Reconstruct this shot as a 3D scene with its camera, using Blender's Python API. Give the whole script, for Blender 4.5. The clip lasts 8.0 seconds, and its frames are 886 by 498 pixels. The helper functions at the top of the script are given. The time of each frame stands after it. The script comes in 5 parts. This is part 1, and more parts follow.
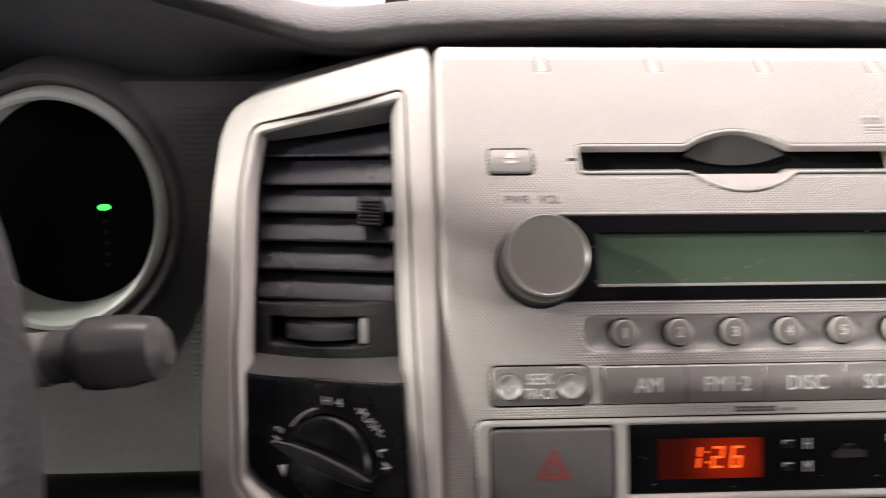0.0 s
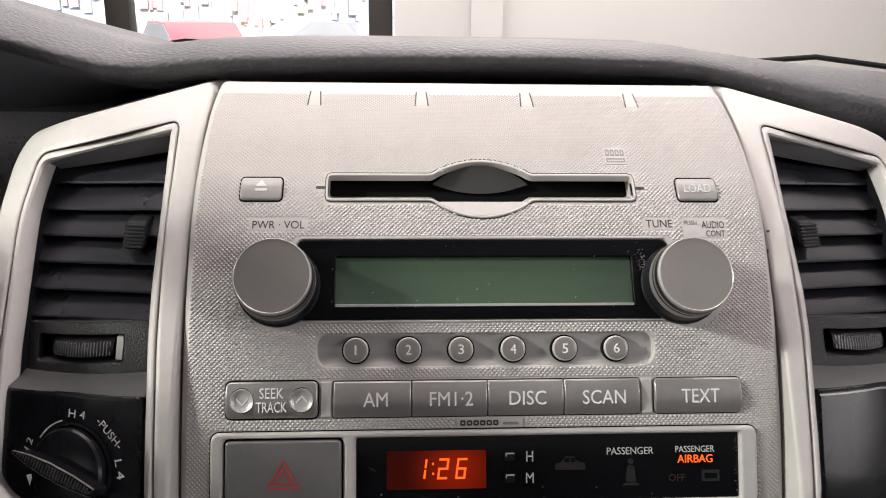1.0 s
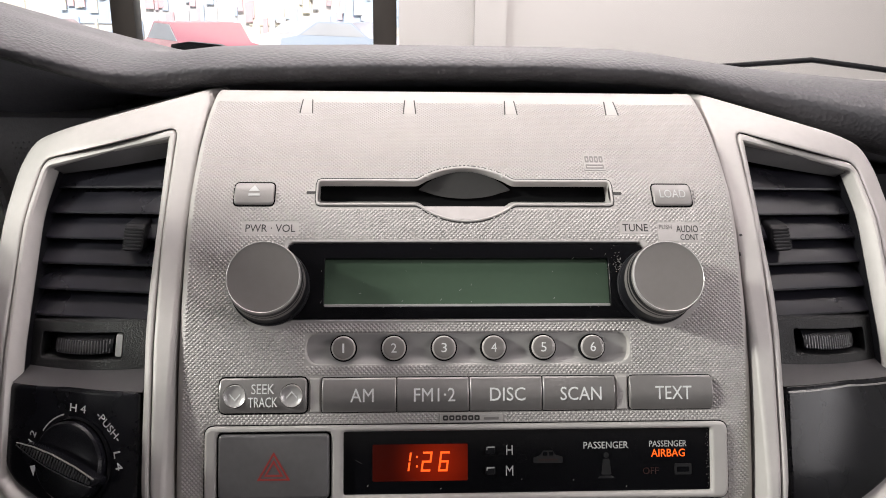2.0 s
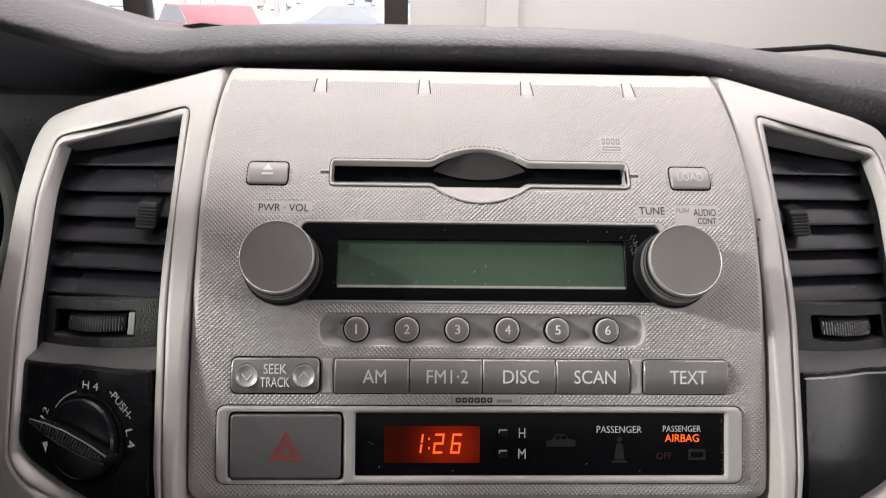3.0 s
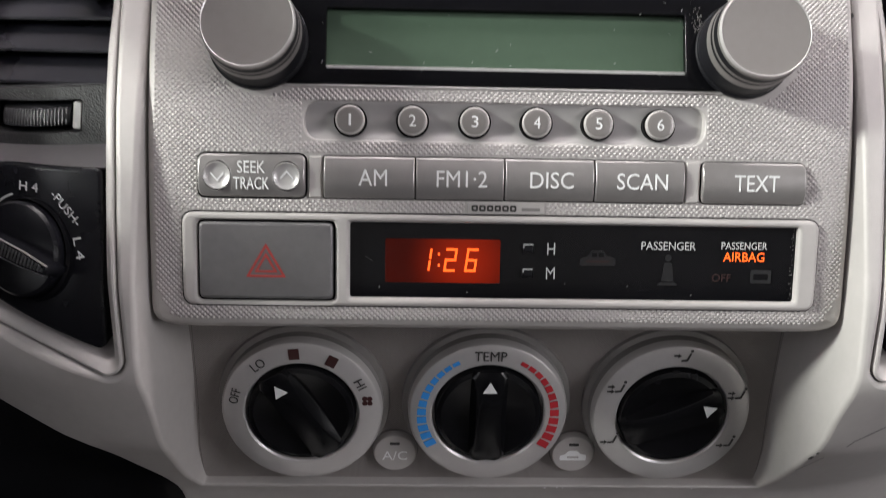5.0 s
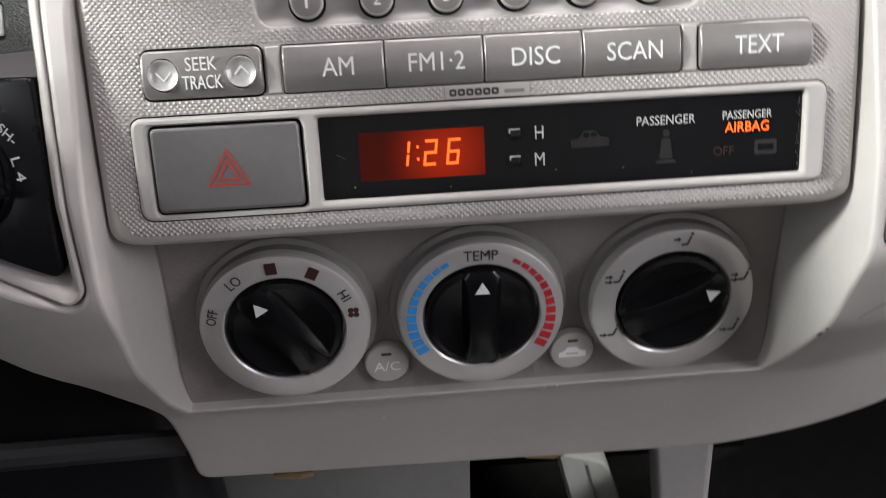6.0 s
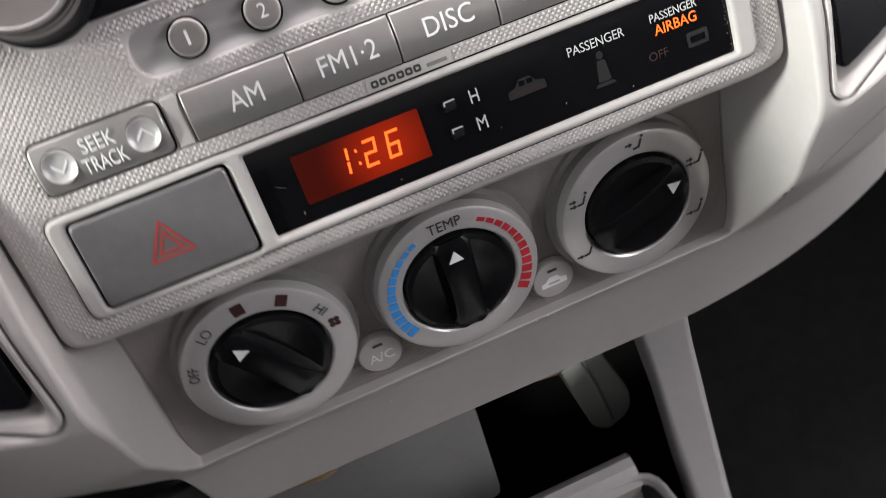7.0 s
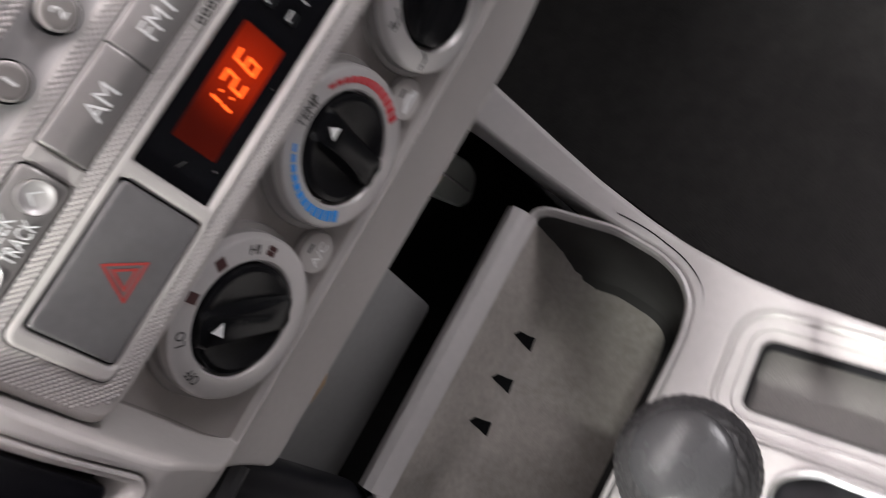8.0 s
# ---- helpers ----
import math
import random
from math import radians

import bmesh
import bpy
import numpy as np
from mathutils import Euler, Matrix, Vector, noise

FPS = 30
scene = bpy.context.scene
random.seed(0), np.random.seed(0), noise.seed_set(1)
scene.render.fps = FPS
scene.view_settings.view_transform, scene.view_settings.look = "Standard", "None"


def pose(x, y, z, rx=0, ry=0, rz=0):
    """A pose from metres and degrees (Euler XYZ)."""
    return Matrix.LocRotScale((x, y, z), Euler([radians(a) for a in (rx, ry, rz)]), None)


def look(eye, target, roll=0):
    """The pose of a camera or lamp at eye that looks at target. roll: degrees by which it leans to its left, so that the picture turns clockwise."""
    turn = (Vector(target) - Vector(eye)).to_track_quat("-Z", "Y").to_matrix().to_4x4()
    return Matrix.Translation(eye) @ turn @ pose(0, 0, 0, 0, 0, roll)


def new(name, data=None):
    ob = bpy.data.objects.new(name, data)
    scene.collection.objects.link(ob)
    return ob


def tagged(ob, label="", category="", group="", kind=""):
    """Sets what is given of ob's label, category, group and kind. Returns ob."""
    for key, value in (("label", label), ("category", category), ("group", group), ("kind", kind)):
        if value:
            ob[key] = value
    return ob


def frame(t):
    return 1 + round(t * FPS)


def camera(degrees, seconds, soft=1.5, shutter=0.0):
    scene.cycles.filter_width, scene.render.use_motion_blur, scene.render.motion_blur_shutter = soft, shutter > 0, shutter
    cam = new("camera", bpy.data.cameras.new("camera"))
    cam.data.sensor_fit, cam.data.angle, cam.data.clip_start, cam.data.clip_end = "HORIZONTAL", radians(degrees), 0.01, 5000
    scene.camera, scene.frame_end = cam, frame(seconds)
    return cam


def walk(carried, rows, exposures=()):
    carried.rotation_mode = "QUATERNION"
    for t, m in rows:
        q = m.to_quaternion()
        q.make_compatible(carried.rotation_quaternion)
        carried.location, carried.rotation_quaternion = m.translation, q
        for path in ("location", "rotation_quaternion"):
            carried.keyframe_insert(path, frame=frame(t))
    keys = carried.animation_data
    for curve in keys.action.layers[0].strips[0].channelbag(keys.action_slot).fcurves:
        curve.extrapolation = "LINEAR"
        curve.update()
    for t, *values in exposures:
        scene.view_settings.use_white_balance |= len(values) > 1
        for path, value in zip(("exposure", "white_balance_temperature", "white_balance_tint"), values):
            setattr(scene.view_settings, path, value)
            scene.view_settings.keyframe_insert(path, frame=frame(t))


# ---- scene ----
cam = camera(58.4, 8.0, soft=0.95, shutter=0.5)
PATH = [
    (0, (-0.12986, -0.24583, 1.19749), (-0.02820, 1.64985, 0.56816), 0.412),
    (0.5, (-0.06480, -0.26062, 1.19895), (0.04447, 1.64863, 0.61344), 0.834),
    (1, (-0.03378, -0.26947, 1.20209), (0.07625, 1.64710, 0.64115), 0.787),
    (2.5, (-0.02593, -0.28581, 1.20813), (0.06141, 1.63156, 0.64593), 0.931),
    (3, (-0.02833, -0.28097, 1.20454), (0.04787, 1.62690, 0.60936), 1.238),
    (3.5, (-0.03123, -0.26971, 1.19265), (0.03244, 1.62204, 0.54673), 1.500),
    (4, (-0.02847, -0.25725, 1.17536), (0.02351, 1.61451, 0.47264), 1.671),
    (4.2, (-0.02967, -0.25455, 1.16967), (0.01509, 1.60965, 0.44665), 1.600),
    (5.3, (-0.02679, -0.23050, 1.14885), (0.04320, 1.53816, 0.21775), 1.272),
    (5.5, (-0.02717, -0.22727, 1.14323), (0.05392, 1.52766, 0.18738), 0.779),
    (5.7, (-0.02675, -0.22396, 1.14026), (0.05474, 1.50879, 0.14480), 0.442),
    (6, (-0.02788, -0.22142, 1.14058), (0.07555, 1.46486, 0.07018), -1.911),
    (6.5, (-0.03182, -0.21187, 1.14976), (0.13443, 1.38208, -0.04676), -8.053),
    (6.8, (-0.03322, -0.20020, 1.15282), (0.18588, 1.32937, -0.11699), -12.406),
    (7, (-0.03603, -0.19199, 1.15940), (0.20569, 1.29637, -0.15451), -16.672),
    (7.5, (-0.06731, -0.17741, 1.18856), (0.26206, 1.09825, -0.31616), -29.361),
    (7.8, (-0.06811, -0.17094, 1.19198), (0.29131, 0.90431, -0.45564), -38.777),
    (8, (-0.07078, -0.17194, 1.18666), (0.30957, 0.79452, -0.52252), -42.370),
]
walk(cam, [(t, look(eye, target, roll)) for t, eye, target, roll in PATH],
     exposures=[(0, 0.62, 7000, 14), (0.5, 0.55, 6850, 12), (1.0, 0.44, 6750, 10), (3.0, 0.36, 6620, 10), (4.0, 0.50, 6600, 10), (5.5, 0.96, 6450, 9), (6.5, 1.1, 6450, 9), (7.5, 1.2, 6500, 10), (8, 1.18, 6550, 12)])

# ---- light ----
world = bpy.data.worlds.new("overcast")
scene.world = world
world.use_nodes = True
wn = world.node_tree.nodes
sky = wn.new("ShaderNodeTexSky")
sky.sky_type = "NISHITA"
sky.sun_disc = False
sky.sun_elevation, sky.sun_rotation = radians(28), radians(170)
wn["Background"].inputs["Strength"].default_value = 0.15
world.node_tree.links.new(sky.outputs[0], wn["Background"].inputs["Color"])


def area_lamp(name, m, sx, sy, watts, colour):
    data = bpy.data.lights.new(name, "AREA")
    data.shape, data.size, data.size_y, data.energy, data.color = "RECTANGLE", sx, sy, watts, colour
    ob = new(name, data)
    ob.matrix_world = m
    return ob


WARM, NEUTRAL, COOL, TINTED = (1.0, 0.93, 0.945), (0.985, 0.96, 1.0), (0.95, 0.95, 1.0), (0.97, 1.0, 0.94)
# Unseen ceiling lamps, assumed; the third only raises the bounced fill.
area_lamp("ceiling_lamp", look((0.6, 4.1, 3.55), (0.6, 4.1, 0)), 4.0, 1.0, 125, WARM)
area_lamp("ceiling_lamp", look((0.6, 0.6, 3.55), (0.6, 0.6, 0)), 4.0, 1.2, 78, WARM)
area_lamp("ceiling_lamp", look((0.6, -2.6, 3.55), (0.6, -2.6, 0)), 4.0, 1.2, 40, NEUTRAL)
# Added fill lamps by the unseen cab windows, set to suit the brightness.
area_lamp("side_fill_lamp", look((-0.92, -0.46, 1.42), (0.0, 0.05, 1.12)), 0.6, 0.36, 1.3, COOL)
area_lamp("side_fill_lamp", look((0.92, -0.56, 1.47), (0.06, -0.02, 0.94)), 0.5, 0.36, 3.3, NEUTRAL)
for z in (2.42, 2.60):
    area_lamp("side_hall_lamp", look((-2.7, -0.62, z), (0.0, 0.0, 1.06)), 0.4, 0.08, 44, TINTED)
sun_data = bpy.data.lights.new("sun", "SUN")
sun_data.energy, sun_data.angle, sun_data.color = 4.5, radians(0.5), (1.0, 0.96, 0.91)
sun = new("sun", sun_data)
sun.rotation_euler = (radians(62), 0, radians(10))
scene.view_settings.exposure = 0.0

# ---- materials ----


def material(name, colour, rough=0.5, metal=0.0, vary=0.12, scale=30.0, grain=0.0, grain_size=1500.0, coat=0.0, wear=0.0, emit=None, power=0.0, shine=0.5):
    """Base colour with two sizes of variation, a roughness that wanders and a fine relief."""
    m = bpy.data.materials.new(name)
    m.use_nodes = True
    n, l = m.node_tree.nodes, m.node_tree.links
    b = n["Principled BSDF"]
    b.inputs["Metallic"].default_value = metal
    b.inputs["Coat Weight"].default_value = coat
    b.inputs["Specular IOR Level"].default_value = shine
    b.inputs["Coat Roughness"].default_value = 0.12
    tc = n.new("ShaderNodeTexCoord")
    big, small = n.new("ShaderNodeTexNoise"), n.new("ShaderNodeTexNoise")
    for t, s, d in ((big, scale, 4.0), (small, scale * 14, 3.0)):
        t.inputs["Scale"].default_value, t.inputs["Detail"].default_value = s, d
        l.new(tc.outputs["Object"], t.inputs["Vector"])
    add = n.new("ShaderNodeMath")
    add.operation = "MULTIPLY_ADD"
    add.inputs[1].default_value = 0.5
    l.new(small.outputs["Fac"], add.inputs[0])
    l.new(big.outputs["Fac"], add.inputs[2])
    ramp = n.new("ShaderNodeMapRange")
    ramp.inputs["From Min"].default_value, ramp.inputs["From Max"].default_value = 0.45, 1.05
    ramp.inputs["To Min"].default_value, ramp.inputs["To Max"].default_value = 1 - vary, 1 + vary
    l.new(add.outputs[0], ramp.inputs["Value"])
    mix = n.new("ShaderNodeMix")
    mix.data_type, mix.blend_type = "RGBA", "MULTIPLY"
    mix.inputs["Factor"].default_value = 1.0
    mix.inputs["A"].default_value = (*colour, 1)
    l.new(ramp.outputs[0], mix.inputs["B"])
    l.new(mix.outputs["Result"], b.inputs["Base Color"])
    rr = n.new("ShaderNodeMapRange")
    rr.inputs["From Min"].default_value, rr.inputs["From Max"].default_value = 0.3, 0.7
    rr.inputs["To Min"].default_value, rr.inputs["To Max"].default_value = max(0.02, rough * 0.85), min(1, rough * 1.15)
    l.new(big.outputs["Fac"], rr.inputs["Value"])
    l.new(rr.outputs[0], b.inputs["Roughness"])
    if grain:
        v = n.new("ShaderNodeTexVoronoi")
        v.inputs["Scale"].default_value = grain_size
        l.new(tc.outputs["Object"], v.inputs["Vector"])
        bump = n.new("ShaderNodeBump")
        bump.inputs["Strength"].default_value, bump.inputs["Distance"].default_value = grain, 0.0004
        l.new(v.outputs["Distance"], bump.inputs["Height"])
        l.new(bump.outputs[0], b.inputs["Normal"])
    if emit:
        b.inputs["Emission Color"].default_value = (*emit, 1)
        b.inputs["Emission Strength"].default_value = power
    return m


def knurled(m, pitch, strength, distance):
    """A lattice of small raised diamonds, laid out in the mesh's millimetre coordinates."""
    n, l = m.node_tree.nodes, m.node_tree.links
    uv = n.new("ShaderNodeUVMap")
    sep = n.new("ShaderNodeSeparateXYZ")
    l.new(uv.outputs[0], sep.inputs[0])

    def op(kind, a, b=None):
        k = n.new("ShaderNodeMath")
        k.operation = kind
        for slot, v in ((0, a), (1, b)):
            if v is None:
                continue
            if isinstance(v, float):
                k.inputs[slot].default_value = v
            else:
                l.new(v, k.inputs[slot])
        return k.outputs[0]

    f = 2 * math.pi / pitch
    p = op("SINE", op("MULTIPLY", sep.outputs[0], f))
    q = op("SINE", op("MULTIPLY", sep.outputs[1], f))
    h = op("POWER", op("MAXIMUM", op("MULTIPLY", p, q), 0.0), 0.8)
    bump = n.new("ShaderNodeBump")
    bump.inputs["Strength"].default_value, bump.inputs["Distance"].default_value = strength, distance
    l.new(h, bump.inputs["Height"])
    l.new(bump.outputs[0], n["Principled BSDF"].inputs["Normal"])
    return m


SILVER = material("silver_paint", (0.46, 0.435, 0.422), 0.58, 0.18, 0.07, 18, 0.08, 3000)
KNURL = material("knurled_silver", (0.50, 0.468, 0.462), 0.55, 0.3, 0.05, 18)
FINE = knurled(material("fine_knurled_silver", (0.36, 0.332, 0.318), 0.44, 0.22, 0.08, 18), 1.0, 1.0, 0.0009)
BRIGHT = material("bright_silver", (0.52, 0.50, 0.495), 0.34, 0.35, 0.05, 25)
GUN = material("gunmetal_plastic", (0.235, 0.222, 0.217), 0.38, 0.25, 0.08, 25, 0.05, 3000)
BUTTON = material("satin_button_paint", (0.31, 0.294, 0.288), 0.3, 0.5, 0.08, 25, 0.05, 3000)
LIGHTBTN = material("pale_button_plastic", (0.34, 0.32, 0.312), 0.4, 0.25, 0.07, 25, 0.05, 3000)
KNOB = material("grey_knob_paint", (0.26, 0.242, 0.233), 0.34, 0.4, 0.06, 25, 0.06, 3500)
HAZ = material("grey_button_plastic", (0.185, 0.178, 0.182), 0.32, 0.45, 0.14, 25, 0.05, 3000)
BLACK = material("black_plastic", (0.009, 0.009, 0.011), 0.40, 0, 0.2, 40, 0.06, 2500, shine=0.22)
SATIN = material("satin_black_plastic", (0.006, 0.006, 0.008), 0.26, 0, 0.2, 40, shine=0.25)
GRIP = material("ribbed_grey_plastic", (0.032, 0.031, 0.033), 0.35, 0.1, 0.15, 40)
GLOSS = material("gloss_black", (0.004, 0.004, 0.005), 0.12, 0, 0.2, 40, shine=0.22)
DOME = material("dial_black", (0.005, 0.005, 0.006), 0.24, 0, 0.2, 40, shine=0.3)
# Near-black for joints; in gaps and cavities it paints in the shade.
NEAR_BLACK = material("near_black", (0.004, 0.004, 0.0045), 0.8, shine=0.12)
LCD = material("grey_green_lcd", (0.062, 0.095, 0.066), 0.18, 0, 0.06, 20)
RUBBER = material("slate_vent_plastic", (0.016, 0.0155, 0.021), 0.3, 0, 0.2, 40, 0.1, 2500, shine=0.4)
VENTPLATE = material("grained_black_plastic", (0.014, 0.014, 0.015), 0.45, 0, 0.3, 60, 0.5, 1400, shine=0.3)
# Bezel silver darkened to paint the shade under the vent's top edge.
VISOR = material("visor_silver_shade", (0.16, 0.155, 0.16), 0.5, 0.1, 0.1, 25, 0.05, 3000)
SCUFF = material("pale_scuffs", (0.13, 0.135, 0.13), 0.5, 0, 0.3, 40)
# Glossy ribs, coloured paler to carry their bright highlights.
RIBS = material("glossy_ribs_lightened", (0.10, 0.10, 0.105), 0.24, 0.3, 0.3, 60, shine=0.7)
FLAP = material("grey_flap_plastic", (0.038, 0.037, 0.036), 0.5, 0, 0.15, 30, 0.1, 2500)
# Switch panel black made paler, painting the light on the ledge's top.
LEDGE_TOPLIT = material("toplit_ledge_black", (0.042, 0.039, 0.041), 0.42, 0, 0.2, 40, 0.1, 2500)
LEATHER = material("dark_grey_dash_vinyl", (0.058, 0.056, 0.062), 0.5, 0, 0.18, 14, 1.0, 420)
DARKDASH = material("charcoal_dash_plastic", (0.05, 0.05, 0.058), 0.6, 0, 0.2, 20, 0.4, 700, shine=0.3)
GREY = material("light_grey_plastic", (0.30, 0.295, 0.29), 0.5, 0.05, 0.1, 16, 0.2, 1600)
PALE = material("pale_console_plastic", (0.43, 0.41, 0.405), 0.45, 0.1, 0.08, 12, 0.15, 1600)
MAT_GREY = material("grey_rubber_mat", (0.30, 0.275, 0.255), 0.7, 0, 0.34, 16, 0.3, 900)
# Near-black that paints the shadow on the tray's lower wall.
TRAY_SHADE = material("tray_wall_shade", (0.016, 0.015, 0.0145), 0.7, 0, 0.2, 14, 0.3, 900)
BRASS = material("brass_clip", (0.55, 0.38, 0.22), 0.35, 0.8, 0.1, 30)
CARPET = material("black_carpet", (0.017, 0.0162, 0.016), 0.95, 0, 0.4, 60, 0.9, 700, shine=0.15)
WHITE = material("white_legend", (0.80, 0.80, 0.80), 0.5, 0, 0.03)
LIGHT = material("light_grey_legend", (0.52, 0.52, 0.52), 0.5, 0, 0.03)
INK = material("dark_legend", (0.035, 0.033, 0.032), 0.5, 0, 0.05)
FAINT = material("faint_grey_legend", (0.012, 0.012, 0.013), 0.4, 0, 0.05)
RED = material("red_legend", (0.33, 0.035, 0.03), 0.5, 0, 0.08)
DULLRED = material("unlit_red_legend", (0.030, 0.009, 0.008), 0.5, 0, 0.08)
MAROON = material("maroon_legend", (0.05, 0.014, 0.014), 0.5, 0, 0.08)
BLUE = material("blue_legend", (0.03, 0.27, 0.72), 0.5, 0, 0.06)
SCARLET = material("scarlet_legend", (0.45, 0.02, 0.03), 0.5, 0, 0.06)
GLOW = material("orange_glow", (0.2, 0.02, 0.0), 0.4, 0, 0.02, emit=(1.0, 0.10, 0.012), power=1.3)
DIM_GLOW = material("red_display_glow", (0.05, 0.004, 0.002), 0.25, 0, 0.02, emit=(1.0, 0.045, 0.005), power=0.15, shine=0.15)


def glow_falloff(m, centre, reach, floor):
    """Paints a glow into the emission: strongest at centre, down to floor at reach."""
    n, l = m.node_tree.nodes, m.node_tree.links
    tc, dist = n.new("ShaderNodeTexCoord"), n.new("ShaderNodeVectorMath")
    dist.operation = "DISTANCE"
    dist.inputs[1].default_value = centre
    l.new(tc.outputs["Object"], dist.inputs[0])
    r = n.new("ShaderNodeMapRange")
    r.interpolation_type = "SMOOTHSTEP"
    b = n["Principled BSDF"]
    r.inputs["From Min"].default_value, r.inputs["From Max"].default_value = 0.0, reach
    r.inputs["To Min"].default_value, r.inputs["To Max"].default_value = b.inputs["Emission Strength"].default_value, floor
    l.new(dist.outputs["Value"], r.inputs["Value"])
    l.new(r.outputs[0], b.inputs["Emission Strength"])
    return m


AMBER = material("amber_glow", (0.2, 0.04, 0.0), 0.4, 0, 0.02, emit=(1.0, 0.10, 0.010), power=1.35)
GREEN = material("green_glow", (0.0, 0.2, 0.03), 0.4, 0, 0.02, emit=(0.02, 1.0, 0.10), power=2.0)
CHROME = material("satin_chrome", (0.62, 0.63, 0.62), 0.22, 0.95, 0.04, 25)
BALL = material("dark_leather", (0.035, 0.034, 0.035), 0.36, 0, 0.25, 30, 1.0, 300)
WALL = material("white_wall_paint", (0.77, 0.75, 0.735), 0.8, 0, 0.03, 1.2)
REARWALL = material("grey_wall_paint", (0.42, 0.41, 0.41), 0.8, 0, 0.05, 1.2)
# Pad vinyl in a paler colour that stands in for missing bounce light.
HOOD_LIT = material("hood_vinyl_bounce_lit", (0.23, 0.228, 0.262), 0.6, 0, 0.2, 20, 0.4, 700, shine=0.3)
CONCRETE = material("concrete", (0.33, 0.32, 0.31), 0.8, 0, 0.15, 2.0, 0.2, 60)
BODY = material("white_vehicle_paint", (0.72, 0.72, 0.72), 0.2, 0, 0.03, 3, coat=0.6)
# These colours are paled to paint in the glare outdoors.
CARRED = material("glare_paled_red", (0.74, 0.26, 0.30), 0.2, 0, 0.05, 3, coat=0.6)
CARBLUE = material("glare_paled_blue", (0.52, 0.60, 0.72), 0.2, 0, 0.05, 3, coat=0.6)
PASTEL = [material("%s_shop_panel" % n, c, 0.6, 0, 0.08, 2) for n, c in (("pink", (0.72, 0.50, 0.54)), ("pale_blue", (0.50, 0.60, 0.74)), ("pale_grey", (0.56, 0.57, 0.60)), ("cream", (0.76, 0.72, 0.62)), ("rose", (0.76, 0.46, 0.50)), ("blue", (0.48, 0.58, 0.76)), ("slate", (0.56, 0.59, 0.66)))]
FRAME_DARK = material("dark_bronze_frame", (0.05, 0.043, 0.038), 0.45, 0.2, 0.1, 8)
HEADLINER = material("grey_headliner", (0.36, 0.355, 0.36), 0.9, 0, 0.08, 10, 0.4, 500)
ASPHALT = material("pale_asphalt", (0.22, 0.22, 0.22), 0.9, 0, 0.2, 3)


def glass(name):
    m = bpy.data.materials.new(name)
    m.use_nodes = True
    b = m.node_tree.nodes["Principled BSDF"]
    b.inputs["Transmission Weight"].default_value, b.inputs["Roughness"].default_value, b.inputs["IOR"].default_value = 1.0, 0.0, 1.02
    return m


GLASS = glass("clear_glass")

glow_falloff(DIM_GLOW, (-0.0125, -0.005, 1.0372), 0.021, 0.004)

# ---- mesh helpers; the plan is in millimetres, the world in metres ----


def finish(bm, name, mat, parent, label="", uv=None, angle=35.0):
    bmesh.ops.recalc_face_normals(bm, faces=bm.faces)
    for fc in bm.faces:
        fc.smooth = True
    for e in bm.edges:
        if e.smooth and len(e.link_faces) == 2 and e.calc_face_angle(0) > radians(angle):
            e.smooth = False
    me = bpy.data.meshes.new(name)
    bm.to_mesh(me)
    bm.free()
    me.materials.append(mat)
    ob = new(name, me)
    if parent is not None:
        ob.parent = parent
        ob.matrix_parent_inverse = Matrix.Translation(-base_of(parent))
    if label:
        ob["label"] = label
    return ob


def base_of(ob):
    return ob.location.copy() if ob.type == "EMPTY" else Vector((0, 0, 0))


def part(name, bm, mat, parent, label=""):
    return finish(bm, name, mat, parent, label)


def thing(name, at, label, category, group="", kind=""):
    ob = new(name)
    ob.empty_display_size = 0.01
    ob.location = at
    return tagged(ob, label, category, group, kind)


def area2(loop):
    return sum(a[0] * b[1] - b[0] * a[1] for a, b in zip(loop, loop[1:] + loop[:1]))


def inset(loop, d):
    """Moves a counter-clockwise loop inwards by d (a clockwise one outwards)."""
    out, n = [], len(loop)
    for i in range(n):
        a, b, c = (Vector(loop[k % n]) for k in (i - 1, i, i + 1))
        e, f = (b - a).normalized(), (c - b).normalized()
        m = Vector((-e.y - f.y, e.x + f.x))
        if m.length < 1e-6:
            m = Vector((-e.y, e.x))
        m.normalize()
        k = max(0.5, m.dot(Vector((-e.y, e.x))))
        out.append(tuple(b + m * (d / k)))
    return out


def rounded(points, r, seg=4):
    """A polygon with its corners rounded; r is one radius or one for each corner."""
    out, n = [], len(points)
    for i in range(n):
        a, b, c = (Vector(points[k % n]) for k in (i - 1, i, i + 1))
        rad = r[i] if isinstance(r, (list, tuple)) else r
        u, v = (a - b), (c - b)
        k = min(rad, u.length * 0.49, v.length * 0.49)
        if k < 1e-4:
            out.append(tuple(b))
            continue
        p, q = b + u.normalized() * k, b + v.normalized() * k
        for j in range(seg + 1):
            t = j / seg
            out.append(tuple(p * (1 - t) ** 2 + b * 2 * t * (1 - t) + q * t * t))
    return out


def box2(x0, x1, z0, z1, r=1.0, seg=4):
    return rounded([(x0, z0), (x1, z0), (x1, z1), (x0, z1)], r, seg)


def disc2(x, z, r, n=40, rz=None):
    return [(x + r * math.cos(2 * math.pi * i / n), z + (rz or r) * math.sin(2 * math.pi * i / n)) for i in range(n)]


